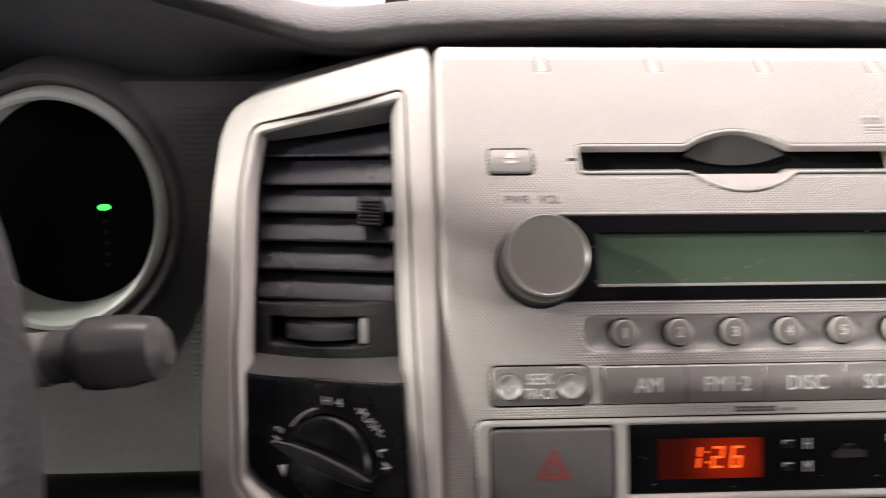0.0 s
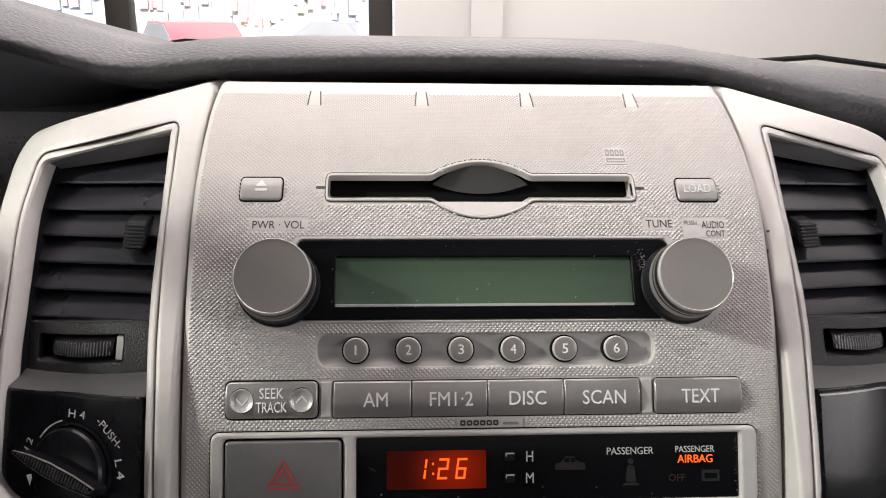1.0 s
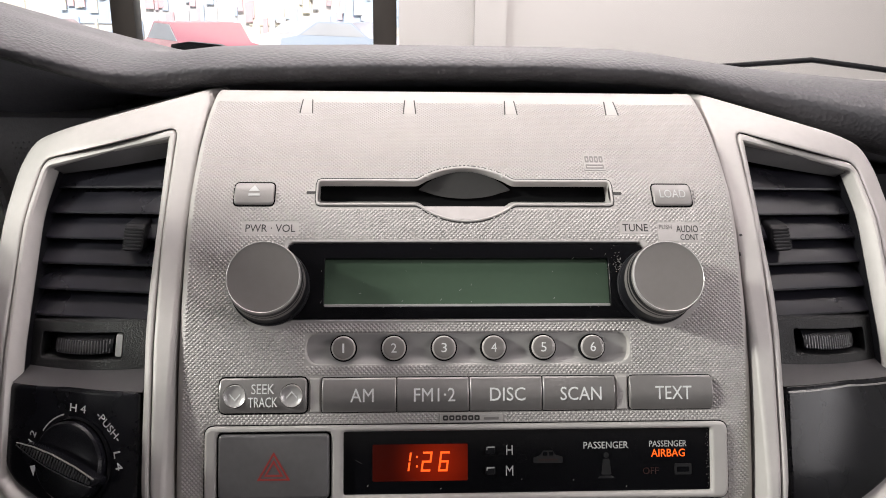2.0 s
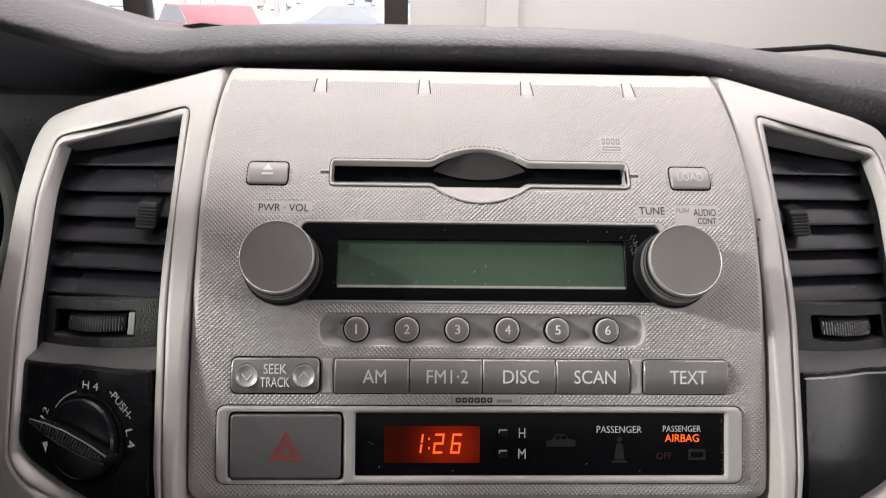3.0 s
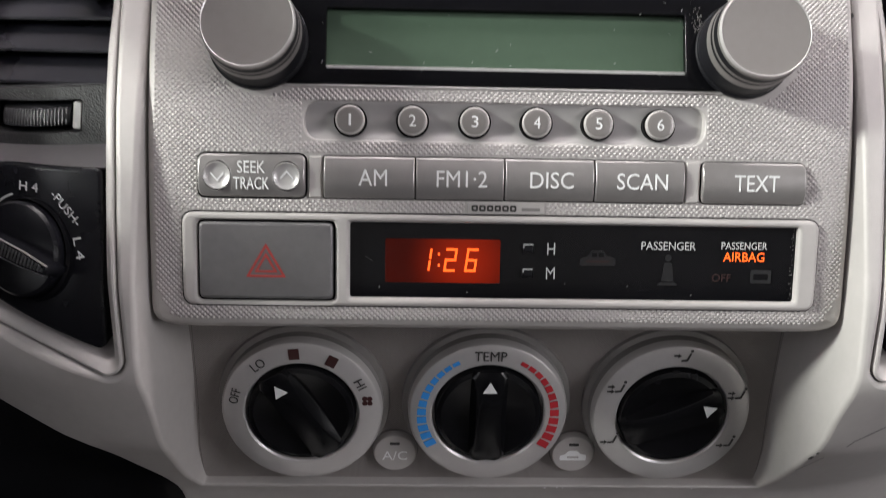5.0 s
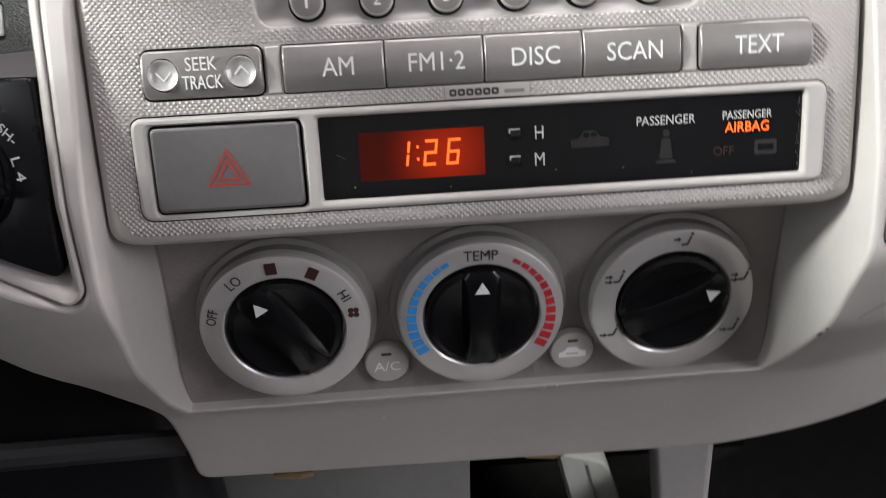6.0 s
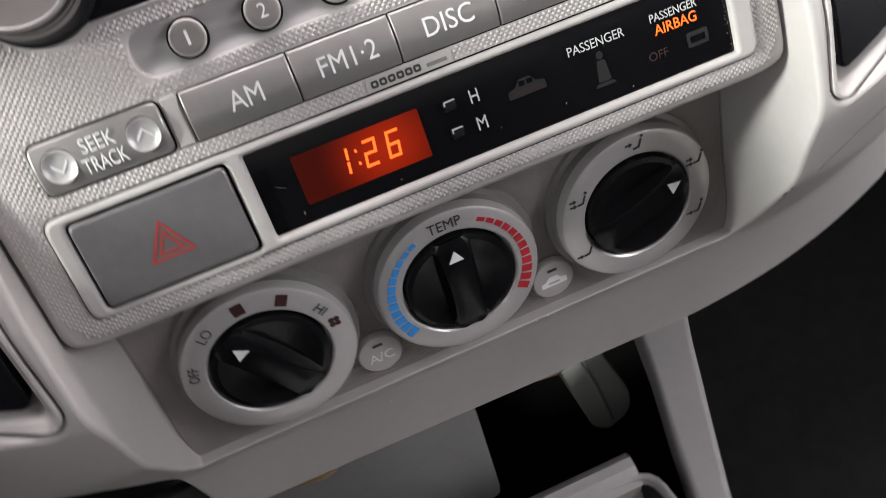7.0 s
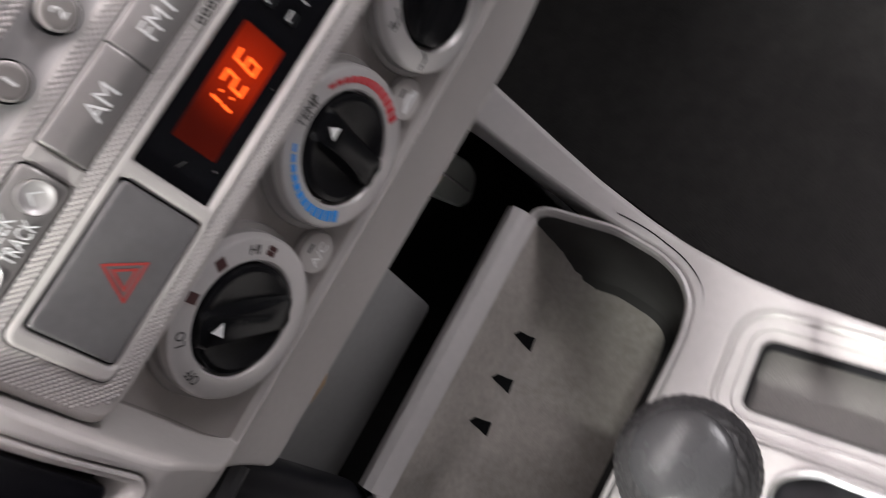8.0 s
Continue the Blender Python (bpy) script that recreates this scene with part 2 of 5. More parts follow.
def sheet(loops, h1, h0, bevel, fn, step=0.0, step_u=0.0, rings=3):
    """A plate with rounded edges: the first loop is its outline, the others are holes. fn lays it on a surface."""
    bm = bmesh.new()
    uvl = bm.loops.layers.uv.new("UVMap")
    tops = []
    bevels = bevel if isinstance(bevel, tuple) else (bevel, bevel)
    for i, loop in enumerate(loops):
        loop = list(loop)
        if (area2(loop) > 0) == (i > 0):
            loop.reverse()
        bevel = bevels[min(i, 1)]
        levels = [(0.0, h0), (0.0, h1 - bevel)]
        for k in range(1, rings + 1):
            a = math.pi / 2 * k / rings
            levels.append((bevel * (1 - math.cos(a)), h1 - bevel + bevel * math.sin(a)))
        if bevel <= 0:
            levels = [(0.0, h0), (0.0, h1)]
        prev = None
        for d, h in levels:
            pts = inset(loop, d) if d else loop
            vs = [bm.verts.new((p[0], p[1], h)) for p in pts]
            if prev:
                for j in range(len(vs)):
                    bm.faces.new((prev[j - 1], prev[j], vs[j], vs[j - 1]))
            prev = vs
        for j in range(len(prev)):
            e = bm.edges.get((prev[j - 1], prev[j]))
            e.smooth = False
            tops.append(e)
    bmesh.ops.triangle_fill(bm, use_beauty=True, use_dissolve=False, edges=tops)
    for axis, st in ((1, step), (0, step_u)):
        if st:
            lo = min(v.co[axis] for v in bm.verts)
            hi = max(v.co[axis] for v in bm.verts)
            for k in range(int(lo // st) + 1, int(hi // st) + 1):
                co, no = [0, 0, 0], [0, 0, 0]
                co[axis], no[axis] = k * st, 1
                bmesh.ops.bisect_plane(bm, geom=bm.verts[:] + bm.edges[:] + bm.faces[:], dist=1e-5, plane_co=co, plane_no=no)
    for fc in bm.faces:
        for lp in fc.loops:
            lp[uvl].uv = (lp.vert.co.x, arc(lp.vert.co.y))
    for v in bm.verts:
        v.co = fn(*v.co)
    return bm


def loft(rows, closed_u=False, caps=False):
    """Skins rows of points (each row the same length)."""
    bm = bmesh.new()
    vs = [[bm.verts.new(p) for p in row] for row in rows]
    for a, b in zip(vs, vs[1:]):
        m = len(a)
        for j in range(m if closed_u else m - 1):
            bm.faces.new((a[j], a[(j + 1) % m], b[(j + 1) % m], b[j]))
    if caps:
        bm.faces.new(vs[0][::-1])
        bm.faces.new(vs[-1])
    return bm


def lathe(profile, fn, n=48, cap=True):
    """Turns (radius, height) pairs about an axis; fn lays (u, v, h) into the world."""
    rows = [[fn(r * math.cos(2 * math.pi * i / n), r * math.sin(2 * math.pi * i / n), h) for i in range(n)] for r, h in profile]
    bm = loft(rows, closed_u=True)
    if not cap:
        return bm
    bm.verts.ensure_lookup_table()
    last = bm.verts[len(bm.verts) - n:]
    bm.faces.new(last)
    return bm


def brick(x0, x1, y0, y1, z0, z1, b=0.0, seg=2):
    bm = bmesh.new()
    bmesh.ops.create_cube(bm, size=1)
    for v in bm.verts:
        v.co = ((x0 + x1) / 2 + v.co.x * (x1 - x0), (y0 + y1) / 2 + v.co.y * (y1 - y0), (z0 + z1) / 2 + v.co.z * (z1 - z0))
    if b:
        bmesh.ops.bevel(bm, geom=bm.edges[:], offset=b, segments=seg, profile=0.5, affect="EDGES")
    return bm


def tube(points, radius, n=12):
    rows = []
    pts = [Vector(p) for p in points]
    for i, p in enumerate(pts):
        d = (pts[min(i + 1, len(pts) - 1)] - pts[max(i - 1, 0)]).normalized()
        a = d.cross(Vector((0, 0, 1)))
        a = a.normalized() if a.length > 1e-4 else Vector((1, 0, 0))
        b = d.cross(a)
        r = radius[i] if isinstance(radius, (list, tuple)) else radius
        rows.append([p + r * (a * math.cos(2 * math.pi * k / n) + b * math.sin(2 * math.pi * k / n)) for k in range(n)])
    return loft(rows, closed_u=True, caps=True)


def letters(text, x, z, width, height, fn, h, mat, parent, name="legend", turn=0.0, label="", thin=0.15):
    """Raised lettering of the built-in font, fitted into width x height round (x, z), turned by degrees."""
    cu = bpy.data.curves.new("letters", "FONT")
    cu.body, cu.size, cu.align_x, cu.align_y, cu.resolution_u = text, 1.0, "CENTER", "CENTER", 3
    ob = bpy.data.objects.new("letters", cu)
    scene.collection.objects.link(ob)
    me = bpy.data.meshes.new_from_object(ob)
    bm = bmesh.new()
    bm.from_mesh(me)
    bpy.data.objects.remove(ob)
    bpy.data.curves.remove(cu)
    bpy.data.meshes.remove(me)
    xs, ys = [v.co.x for v in bm.verts], [v.co.y for v in bm.verts]
    cx, cy, kx, ky = (min(xs) + max(xs)) / 2, (min(ys) + max(ys)) / 2, width / (max(xs) - min(xs)), height / (max(ys) - min(ys))
    bmesh.ops.remove_doubles(bm, verts=bm.verts, dist=1e-4)
    c, s = math.cos(radians(turn)), math.sin(radians(turn))
    bottom = bmesh.ops.extrude_face_region(bm, geom=bm.faces[:])
    for v in bm.verts:
        v.co.z = 0.0
    for g in bottom["geom"]:
        if isinstance(g, bmesh.types.BMVert):
            g.co.z = thin
    for v in bm.verts:
        px, py = (v.co.x - cx) * kx, (v.co.y - cy) * ky
        v.co = fn(x + px * c - py * s, z + px * s + py * c, h + v.co.z)
    return finish(bm, name, mat, parent, label)


def flat(loop, fn, h, mat, parent, name, label="", thin=0.15, holes=()):
    return finish(sheet([loop, *holes], h + thin, h, 0.0, fn), name, mat, parent, label)


# ---- the surfaces on which the dash is laid out: (x, z, h) in millimetres, h towards the driver ----
FZ = [980, 1005, 1024, 1050, 1070, 1080, 1094, 1122, 1135, 1152, 1170, 1182]
FY = [-20.5, -14.5, -9.0, 0.0, 7.8, 12.2, 19.0, 36.0, 46.5, 67.0, 97.0, 121.0]
SZ = [850, 869, 890, 918, 940, 969, 1003, 1030, 1050, 1080, 1120, 1157, 1172, 1190]
SY = [32.0, 30.0, 26.0, 18.0, 2.0, -17.0, -26.0, -17.0, -6.0, 11.0, 40.0, 78.0, 105.0, 140.0]


def smooth_curve(zs, ys):
    """A fine table of a curve through the given places, softened so that it has no kinks."""
    grid = np.arange(zs[0], zs[-1] + 0.25, 0.5)
    v = np.interp(grid, zs, ys)
    k = np.hanning(37)
    k /= k.sum()
    pad = np.concatenate([v[0] + (v[1] - v[0]) * np.arange(-18, 0), v, v[-1] + (v[-1] - v[-2]) * np.arange(1, 19)])
    return grid, np.convolve(pad, k, "valid")


FG, FV = smooth_curve(FZ, FY)
SG, SV = smooth_curve(SZ, SY)
ARC = np.concatenate([[0], np.cumsum(np.hypot(np.diff(FG), np.diff(FV)))])


def arc(z):
    return float(np.interp(z, FG, ARC)) + min(0.0, z - FG[0])


def on_face(x, z, h=0.0):
    y = float(np.interp(z, FG, FV))
    s = (float(np.interp(z + 2, FG, FV)) - float(np.interp(z - 2, FG, FV))) / 4
    k = math.hypot(1, s)
    deep = min(0.0, h + 6)
    h -= deep
    y += 0.006 * max(0.0, abs(x) - 98.5) ** 2 + 0.085 * max(0.0, 1020.0 - z) ** 2
    return Vector((x, y - h / k - deep, z + h * s / k)) / 1000


def on_trim(x, z, h=0.0):
    bow = 0.35 + 0.65 * min(1.0, max(0.0, (z - 885) / 85))
    y = float(np.interp(z, SG, SV)) + 0.0047 * bow * max(0.0, abs(x) - 120) ** 2
    return Vector((x, y - h, z)) / 1000


def on_climate(x, z, h=0.0):
    return Vector((x, 21.0 + 0.07 * (z - 937) - h, z + 0.07 * h)) / 1000


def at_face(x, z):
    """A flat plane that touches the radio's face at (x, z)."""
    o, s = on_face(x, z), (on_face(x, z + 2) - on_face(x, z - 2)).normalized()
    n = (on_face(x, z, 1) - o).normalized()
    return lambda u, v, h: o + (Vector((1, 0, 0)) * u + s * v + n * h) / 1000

# ---- the hall outside the windscreen ----


def slab(name, x0, x1, y0, y1, z0, z1, mat, label, category):
    return tagged(finish(brick(x0, x1, y0, y1, z0, z1), name, mat, None), label, category, kind="structure")


slab("ground", -60, 60, -60, 80, -0.9, -0.45, ASPHALT, "pale grey asphalt ground outside the hall", "ground")
slab("floor", -5, 5, -5, 5.4, -0.45, 0.02, CONCRETE, "smooth grey concrete floor of the hall", "floor")
slab("ceiling", -5.2, 5.2, -5.2, 5.4, 3.7, 3.9, WALL, "white painted ceiling of the hall", "ceiling")
# Unseen grey walls, their tone chosen for the bounce light they give.
slab("wall_south", -5.2, 5.2, -5.2, -5.0, 0.02, 3.7, REARWALL, "plain grey painted wall of the hall", "wall")
slab("wall_east", 5.0, 5.2, -5.0, 5.0, 0.02, 3.7, REARWALL, "plain grey painted wall of the hall", "wall")
slab("wall_west", -5.2, -5.0, -5.0, 5.0, 0.02, 3.7, REARWALL, "plain grey painted wall of the hall", "wall")
slab("wall_north", -0.06, 5.2, 5.0, 5.2, 0.02, 3.7, WALL, "off-white painted wall beside the shop window", "wall")
slab("lintel", -5.2, -0.06, 5.0, 5.2, 3.1, 3.7, WALL, "white wall strip above the shop window", "wall")
slab("wall_pier", 0.42, 0.62, 4.90, 4.997, 0.02, 3.7, WALL, "shallow beige pier on the white wall", "wall")
shop_window = tagged(thing("window_1", (-2.5, 5.1, 0.02), "tall shop window with dark bronze frame", "window", kind="structure"))
for x in (-5.0, -3.4, -1.80, -0.15):
    finish(brick(x - 0.075, x + 0.075, 5.02, 5.16, 0.02, 3.1, 0.01), "mullion", FRAME_DARK, shop_window)
for z in (0.08, 3.05):
    finish(brick(-5.0, -0.15, 5.05, 5.13, z - 0.05, z + 0.05), "rail", FRAME_DARK, shop_window)


def parked_car(x, y, turn, paint, label):
    """A plain saloon seen far off through the window: body, cabin glass, wheels."""
    car = thing("car", (0, 0, 0), label, "car", "cars outside the window")
    prof = [(-2.2, 0.35), (-2.2, 0.75), (-1.95, 0.95), (-1.1, 1.02), (-0.5, 1.45), (0.75, 1.48), (1.5, 1.05), (2.15, 0.95), (2.25, 0.6), (2.2, 0.35)]
    rows = [[(w, a, b) for a, b in prof] for w in (-0.86, 0.86)]
    finish(loft(rows, closed_u=True, caps=True), "body", paint, car)
    gl = [(-0.98, 1.05), (-0.48, 1.41), (0.72, 1.43), (1.38, 1.07)]
    finish(loft([[(w, a, b) for a, b in gl] for w in (-0.872, 0.872)], closed_u=True, caps=True), "cabin_glass", PASTEL[2], car)
    for a in (-1.35, 1.35):
        for w in (-0.80, 0.80):
            rows = [[(w + s, a + r * math.cos(k * math.pi / 8), 0.33 + r * math.sin(k * math.pi / 8)) for k in range(16)] for s, r in ((-0.1, 0.30), (-0.1, 0.33), (0.1, 0.33), (0.1, 0.30))]
            finish(loft(rows, closed_u=True, caps=True), "wheel", BLACK, car)
    car.matrix_world = pose(x, y, -0.45, 0, 0, turn)
    return car


parked_car(-5.0, 20.0, 32, CARRED, "red saloon parked outside the shop window")
parked_car(-3.0, 28.0, 80, BODY, "white saloon parked outside the shop window")
parked_car(-1.6, 25.5, 60, CARBLUE, "blue saloon parked outside the shop window")
parked_car(-10.5, 24.0, 75, BODY, "white saloon parked by the kerb outside")
far_building = tagged(thing("shop_building", (-6, 32, -0.45), "pale low shop building across the car park", "building"))
finish(brick(-26, 10, 32, 40, -0.45, 11, 0.05), "wall", WALL, far_building)
for k in range(9):
    finish(brick(-24 + 3.6 * k, -21.6 + 3.6 * k, 31.9, 32.02, 0.8, 3.2), "window", PASTEL[k % 3 + 1], far_building)
# Made-up coloured boxes in place of blurred specks of unknown things.
random.seed(11)
for k in range(110):
    x, w, z = -13 + 0.13 * k, random.uniform(0.10, 0.34), random.uniform(0.1, 2.2)
    finish(brick(x, x + w, 31.70 + 0.02 * (k % 5), 31.79 + 0.02 * (k % 5), z, z + random.uniform(0.3, 0.9)), "colour_block", PASTEL[random.randrange(len(PASTEL))], far_building)
finish(brick(-26, 10, 31.6, 32.0, 3.8, 4.6), "fascia", CARRED, far_building)

# ---- the truck's shell ----
cab = tagged(thing("truck_cab", (0, 0, 0.55), "closed truck cabin with grey headliner and dark doors", "truck cabin"))
finish(brick(-0.80, 0.80, -1.15, 0.10, 1.76, 1.80, 0.01), "roof", HEADLINER, cab)
finish(brick(-0.74, 0.74, 0.04, 0.10, 1.645, 1.757, 0.01), "front_header", HEADLINER, cab)
finish(brick(-0.78, 0.78, -1.10, 2.05, 0.02, 0.497, 0.02), "underbody", BLACK, cab, "plain dark lower body resting on the floor")
finish(brick(-0.80, 0.80, -1.15, 0.90, 0.50, 0.54), "cabin_floor", CARPET, cab)
for s in (-1, 1):
    finish(brick(min(s * 0.78, s * 0.84), max(s * 0.78, s * 0.84), -1.15, 0.90, 0.54, 0.90), "door_panel", CARPET if s > 0 else DARKDASH, cab)
    # Unseen trims: right one pale to bounce light, left one dark against it.
    finish(brick(min(s * 0.77, s * 0.84), max(s * 0.77, s * 0.84), -1.15, 0.90, 0.902, 1.17, 0.01), "door_trim", HEADLINER if s > 0 else DARKDASH, cab)
    finish(brick(min(s * 0.78, s * 0.82), max(s * 0.78, s * 0.82), -1.15, -0.98, 1.17, 1.757), "pillar", HEADLINER, cab)
    finish(tube([(s * 0.78, 0.80, 1.14), (s * 0.76, 0.42, 1.42), (s * 0.74, 0.06, 1.76)], 0.05, 8), "windscreen_pillar", HEADLINER, cab)
finish(brick(-0.80, 0.80, -1.17, -1.12, 0.54, 1.20), "rear_wall", DARKDASH, cab)
finish(brick(-0.80, 0.80, -1.17, -1.12, 1.60, 1.757), "rear_header", HEADLINER, cab)
finish(brick(-0.80, 0.80, 0.86, 0.90, 0.54, 1.10), "bulkhead", DARKDASH, cab)
rows = []
for x in (-0.74, -0.45, -0.15, 0.15, 0.45, 0.74):
    bow = 0.06 * (1 - (x / 0.74) ** 2)
    rows.append([(x, 0.84 + bow, 1.13), (x, 0.06 + bow, 1.64), (x, 0.06 + bow, 1.645), (x, 0.845 + bow, 1.135)])
ws = finish(loft(rows, closed_u=True, caps=True), "windscreen", GLASS, cab, "clear curved windscreen glass")
ws.visible_shadow = False
bonnet = finish(loft([[(x, y, 1.098 - 0.05 * (y - 0.95) - 0.035 * (x / 0.8) ** 2 + dz) for x in np.linspace(-0.85, 0.85, 15)] for y, dz in ((0.92, 0), (1.2, 0.005), (1.6, 0), (2.0, -0.03), (2.15, -0.12), (2.2, -0.5))]), "bonnet", BODY, cab, "white painted bonnet")
finish(loft([[(x, y, z - 0.02 * (x / 0.8) ** 2) for x in np.linspace(-0.8, 0.8, 11)] for y, z in ((0.86, 1.108), (0.93, 1.112), (0.94, 1.095))]), "cowl", GREY, cab)


def wiper(name, points, r, label):
    w = thing(name, points[0], label, "wiper", "windscreen wipers")
    finish(tube(points, r, 8), "arm", BLACK, w)
    finish(tube([Vector(points[0]) + Vector((-0.012, 0, -0.02)), Vector(points[0]) + Vector((0, 0, 0.008))], 0.014, 10), "pivot", BLACK, w)
    return w


wiper("windscreen_wiper", [(0.34, 0.955, 1.128), (0.47, 0.95, 1.141), (0.60, 0.94, 1.152), (0.66, 0.93, 1.145), (0.80, 0.90, 1.128)], 0.0042, "thin black windscreen wiper resting on the cowl")
wb = wiper("windscreen_wiper", [(-0.48, 0.955, 1.148), (-0.42, 0.955, 1.152), (-0.37, 0.955, 1.147), (-0.26, 0.955, 1.136), (-0.10, 0.955, 1.122)], 0.0045, "black windscreen wiper with its bracket")
finish(loft([[(x, y, z) for x, z in ((-0.375, 1.135), (-0.37, 1.164), (-0.345, 1.168), (-0.30, 1.164), (-0.262, 1.150), (-0.24, 1.132))] for y in (0.945, 0.965)], closed_u=True, caps=True), "bracket", BLACK, wb)

# ---- dashboard: soft pad, driver's hood, dark lower panels ----
dash = thing("dashboard", (0, 0.3, 0.86), "dark grey soft vinyl dashboard pad with grained roll", "dashboard")
PX = [-0.74, -0.45, -0.36, -0.30, -0.242, -0.20, -0.178, -0.165, -0.15, -0.13, -0.10, -0.05, 0.0, 0.05, 0.09, 0.11, 0.135, 0.17, 0.205, 0.25, 0.35, 0.50, 0.74]
PL = [1.17, 1.226, 1.222, 1.210, 1.193, 1.1805, 1.173, 1.1685, 1.1685, 1.1705, 1.173, 1.175, 1.1755, 1.1755, 1.1745, 1.1725, 1.166, 1.156, 1.145, 1.134, 1.112, 1.095, 1.085]
PC = [1.19, 1.246, 1.242, 1.228, 1.209, 1.1965, 1.189, 1.1865, 1.1875, 1.190, 1.1912, 1.192, 1.192, 1.192, 1.1912, 1.1895, 1.186, 1.1815, 1.1785, 1.175, 1.165, 1.155, 1.15]
rows, under = [], []
for x in np.arange(-0.74, 0.7401, 0.01):
    lo, cr = float(np.interp(x, PX, PL)), float(np.interp(x, PX, PC))
    yl = float(np.interp(x, [-0.5, -0.3, -0.2, -0.16, 0.16, 0.3, 0.7], [0.05, 0.075, 0.095, 0.112, 0.112, 0.10, 0.09]))
    d = cr - lo
    far = 1.150 + 0.25 * (cr - 1.19)
    k = min(1.0, max(0.0, (-0.17 - x) / 0.07))
    under.append([(x, yl + 0.028, lo + 0.0006), (x, yl + 0.036, lo - 0.003 - 0.003 * k), (x, yl + 0.065, lo - 0.007 - 0.015 * k), (x, yl + 0.10, lo - 0.012 - 0.030 * k), (x, yl + 0.16, lo - 0.02 - 0.05 * k), (x, yl + 0.24, lo - 0.03 - 0.06 * k)])
    roll = [(x, yl + 0.050, lo + 0.001), (x, yl + 0.040, lo + 0.0002)]
    for q in range(1, 24):
        a = -math.pi / 2 + math.pi * q / 24
        deep = 0.026 if a < 0 else 0.052
        roll.append((x, yl + deep * (1 - math.cos(a)), lo + d * (0.5 + 0.5 * math.sin(a))))
    rows.append(roll + [(x, yl + 0.060, cr + 0.0002), (x, yl + 0.10, cr - 0.002), (x, 0.30, cr * 0.78 + far * 0.22), (x, 0.40, cr * 0.55 + far * 0.45), (x, 0.60, cr * 0.2 + far * 0.8), (x, 0.84, far - 0.012), (x, 0.86, far - 0.06)])
part("hood_underside", loft(under), HOOD_LIT, dash, "underside of the pad, coloured paler for missing bounce light")
finish(loft(rows), "upper_pad", LEATHER, dash, angle=75)
# Near-black sheet closing the gap, its colour standing in for shade.
part("rear_panel", loft([[(x, y, z) for x in np.linspace(-0.74, -0.13, 24) for z in (float(np.interp(x, PX, PL)) - 0.021,)] for y in (0.27, 0.29)] + [[(x, 0.29, 0.95) for x in np.linspace(-0.74, -0.13, 24)]]), NEAR_BLACK, dash)
part("lower_panel", brick(0.19, 0.76, 0.13, 0.17, 0.86, 1.13, 0.006), BLACK, dash)
# Same near-black in place of the shade behind the trim.
part("back_panel", brick(-0.185, 0.25, 0.16, 0.20, 0.84, 1.16, 0.004), NEAR_BLACK, dash)
part("knee_panel", brick(-0.76, -0.13, 0.05, 0.09, 0.70, 0.982, 0.016, 4), BLACK, dash, "black lower panel under the steering column")
part("knee_rail", tube([(-0.5, 0.015, 0.905), (-0.3, 0.02, 0.900), (-0.2, 0.028, 0.893), (-0.128, 0.036, 0.886)], 0.006, 10), GRIP, dash, "grey edge of the lower panel")
# Black sheet put in for the shade of the passenger footwell.
part("footwell_shade", brick(0.15, 0.76, 0.36, 0.40, 0.56, 0.90, 0.01), CARPET, dash)

# ---- silver centre surround with its two vent openings ----
surround = thing("centre_trim", (0, 0.03, 0.87), "satin silver painted centre stack surround", "dashboard trim")


def vent_loop(s, grow=0.0):
    pts = [(128.5, 1157.5), (192.0, 1141.5), (194.5, 1120), (193.5, 1063), (191, 1024), (184, 1019.5), (126, 1003.5), (121.5, 1007), (124, 1040), (126.5, 1090)]
    lp = rounded([(s * a, b) for a, b in pts], [4, 5, 8, 8, 8, 6, 5, 5, 8, 8], 4)
    if area2(lp) < 0:
        lp.reverse()
    return inset(lp, -grow) if grow else lp


trim_out = [(-117.3, 1173), (-151, 1164), (-186, 1154.5), (-201, 1148.5), (-206.5, 1138), (-207.5, 1110), (-208, 1040), (-206, 1004), (-190, 985), (-163, 976), (-139, 961), (-128.5, 938), (-125.5, 905), (-124.5, 868),
            (108, 862.5), (154, 869), (184, 874.5), (228, 886), (236, 905), (217, 985), (207, 1010), (208, 1060), (207.5, 1110), (206.5, 1138), (201, 1148.5), (186, 1154.5), (151, 1164), (117.3, 1173),
            (117.3, 1040), (116.8, 1008), (115.5, 990), (116, 960), (117.2, 934), (115.2, 922.6), (-115.2, 922.6), (-117.2, 934), (-116, 960), (-115.5, 990), (-116.8, 1008), (-117.3, 1040)]
part("surround", sheet([rounded(trim_out, [1.2 if abs(b - 922.6) < 0.1 else 7 for a, b in trim_out], 5), vent_loop(-1, 0.5), vent_loop(1, 0.5)], 0.0, -56.0, 1.8, on_trim, 5.0, 8.0, 4), SILVER, surround)
for s in (-1, 1):
    rows = [[on_trim(a, b, h) for a, b in inset(vent_loop(s), d)] for d, h in ((0.1, -8), (0.1, -1.2), (0.5, -0.4), (1.2, -0.3), (2.2, -0.9), (3.2, -2.4), (5.6, -11.0), (6.0, -22))]
    part("vent_bezel", loft(rows, closed_u=True), SILVER, surround, "bright silver chamfered bezel")

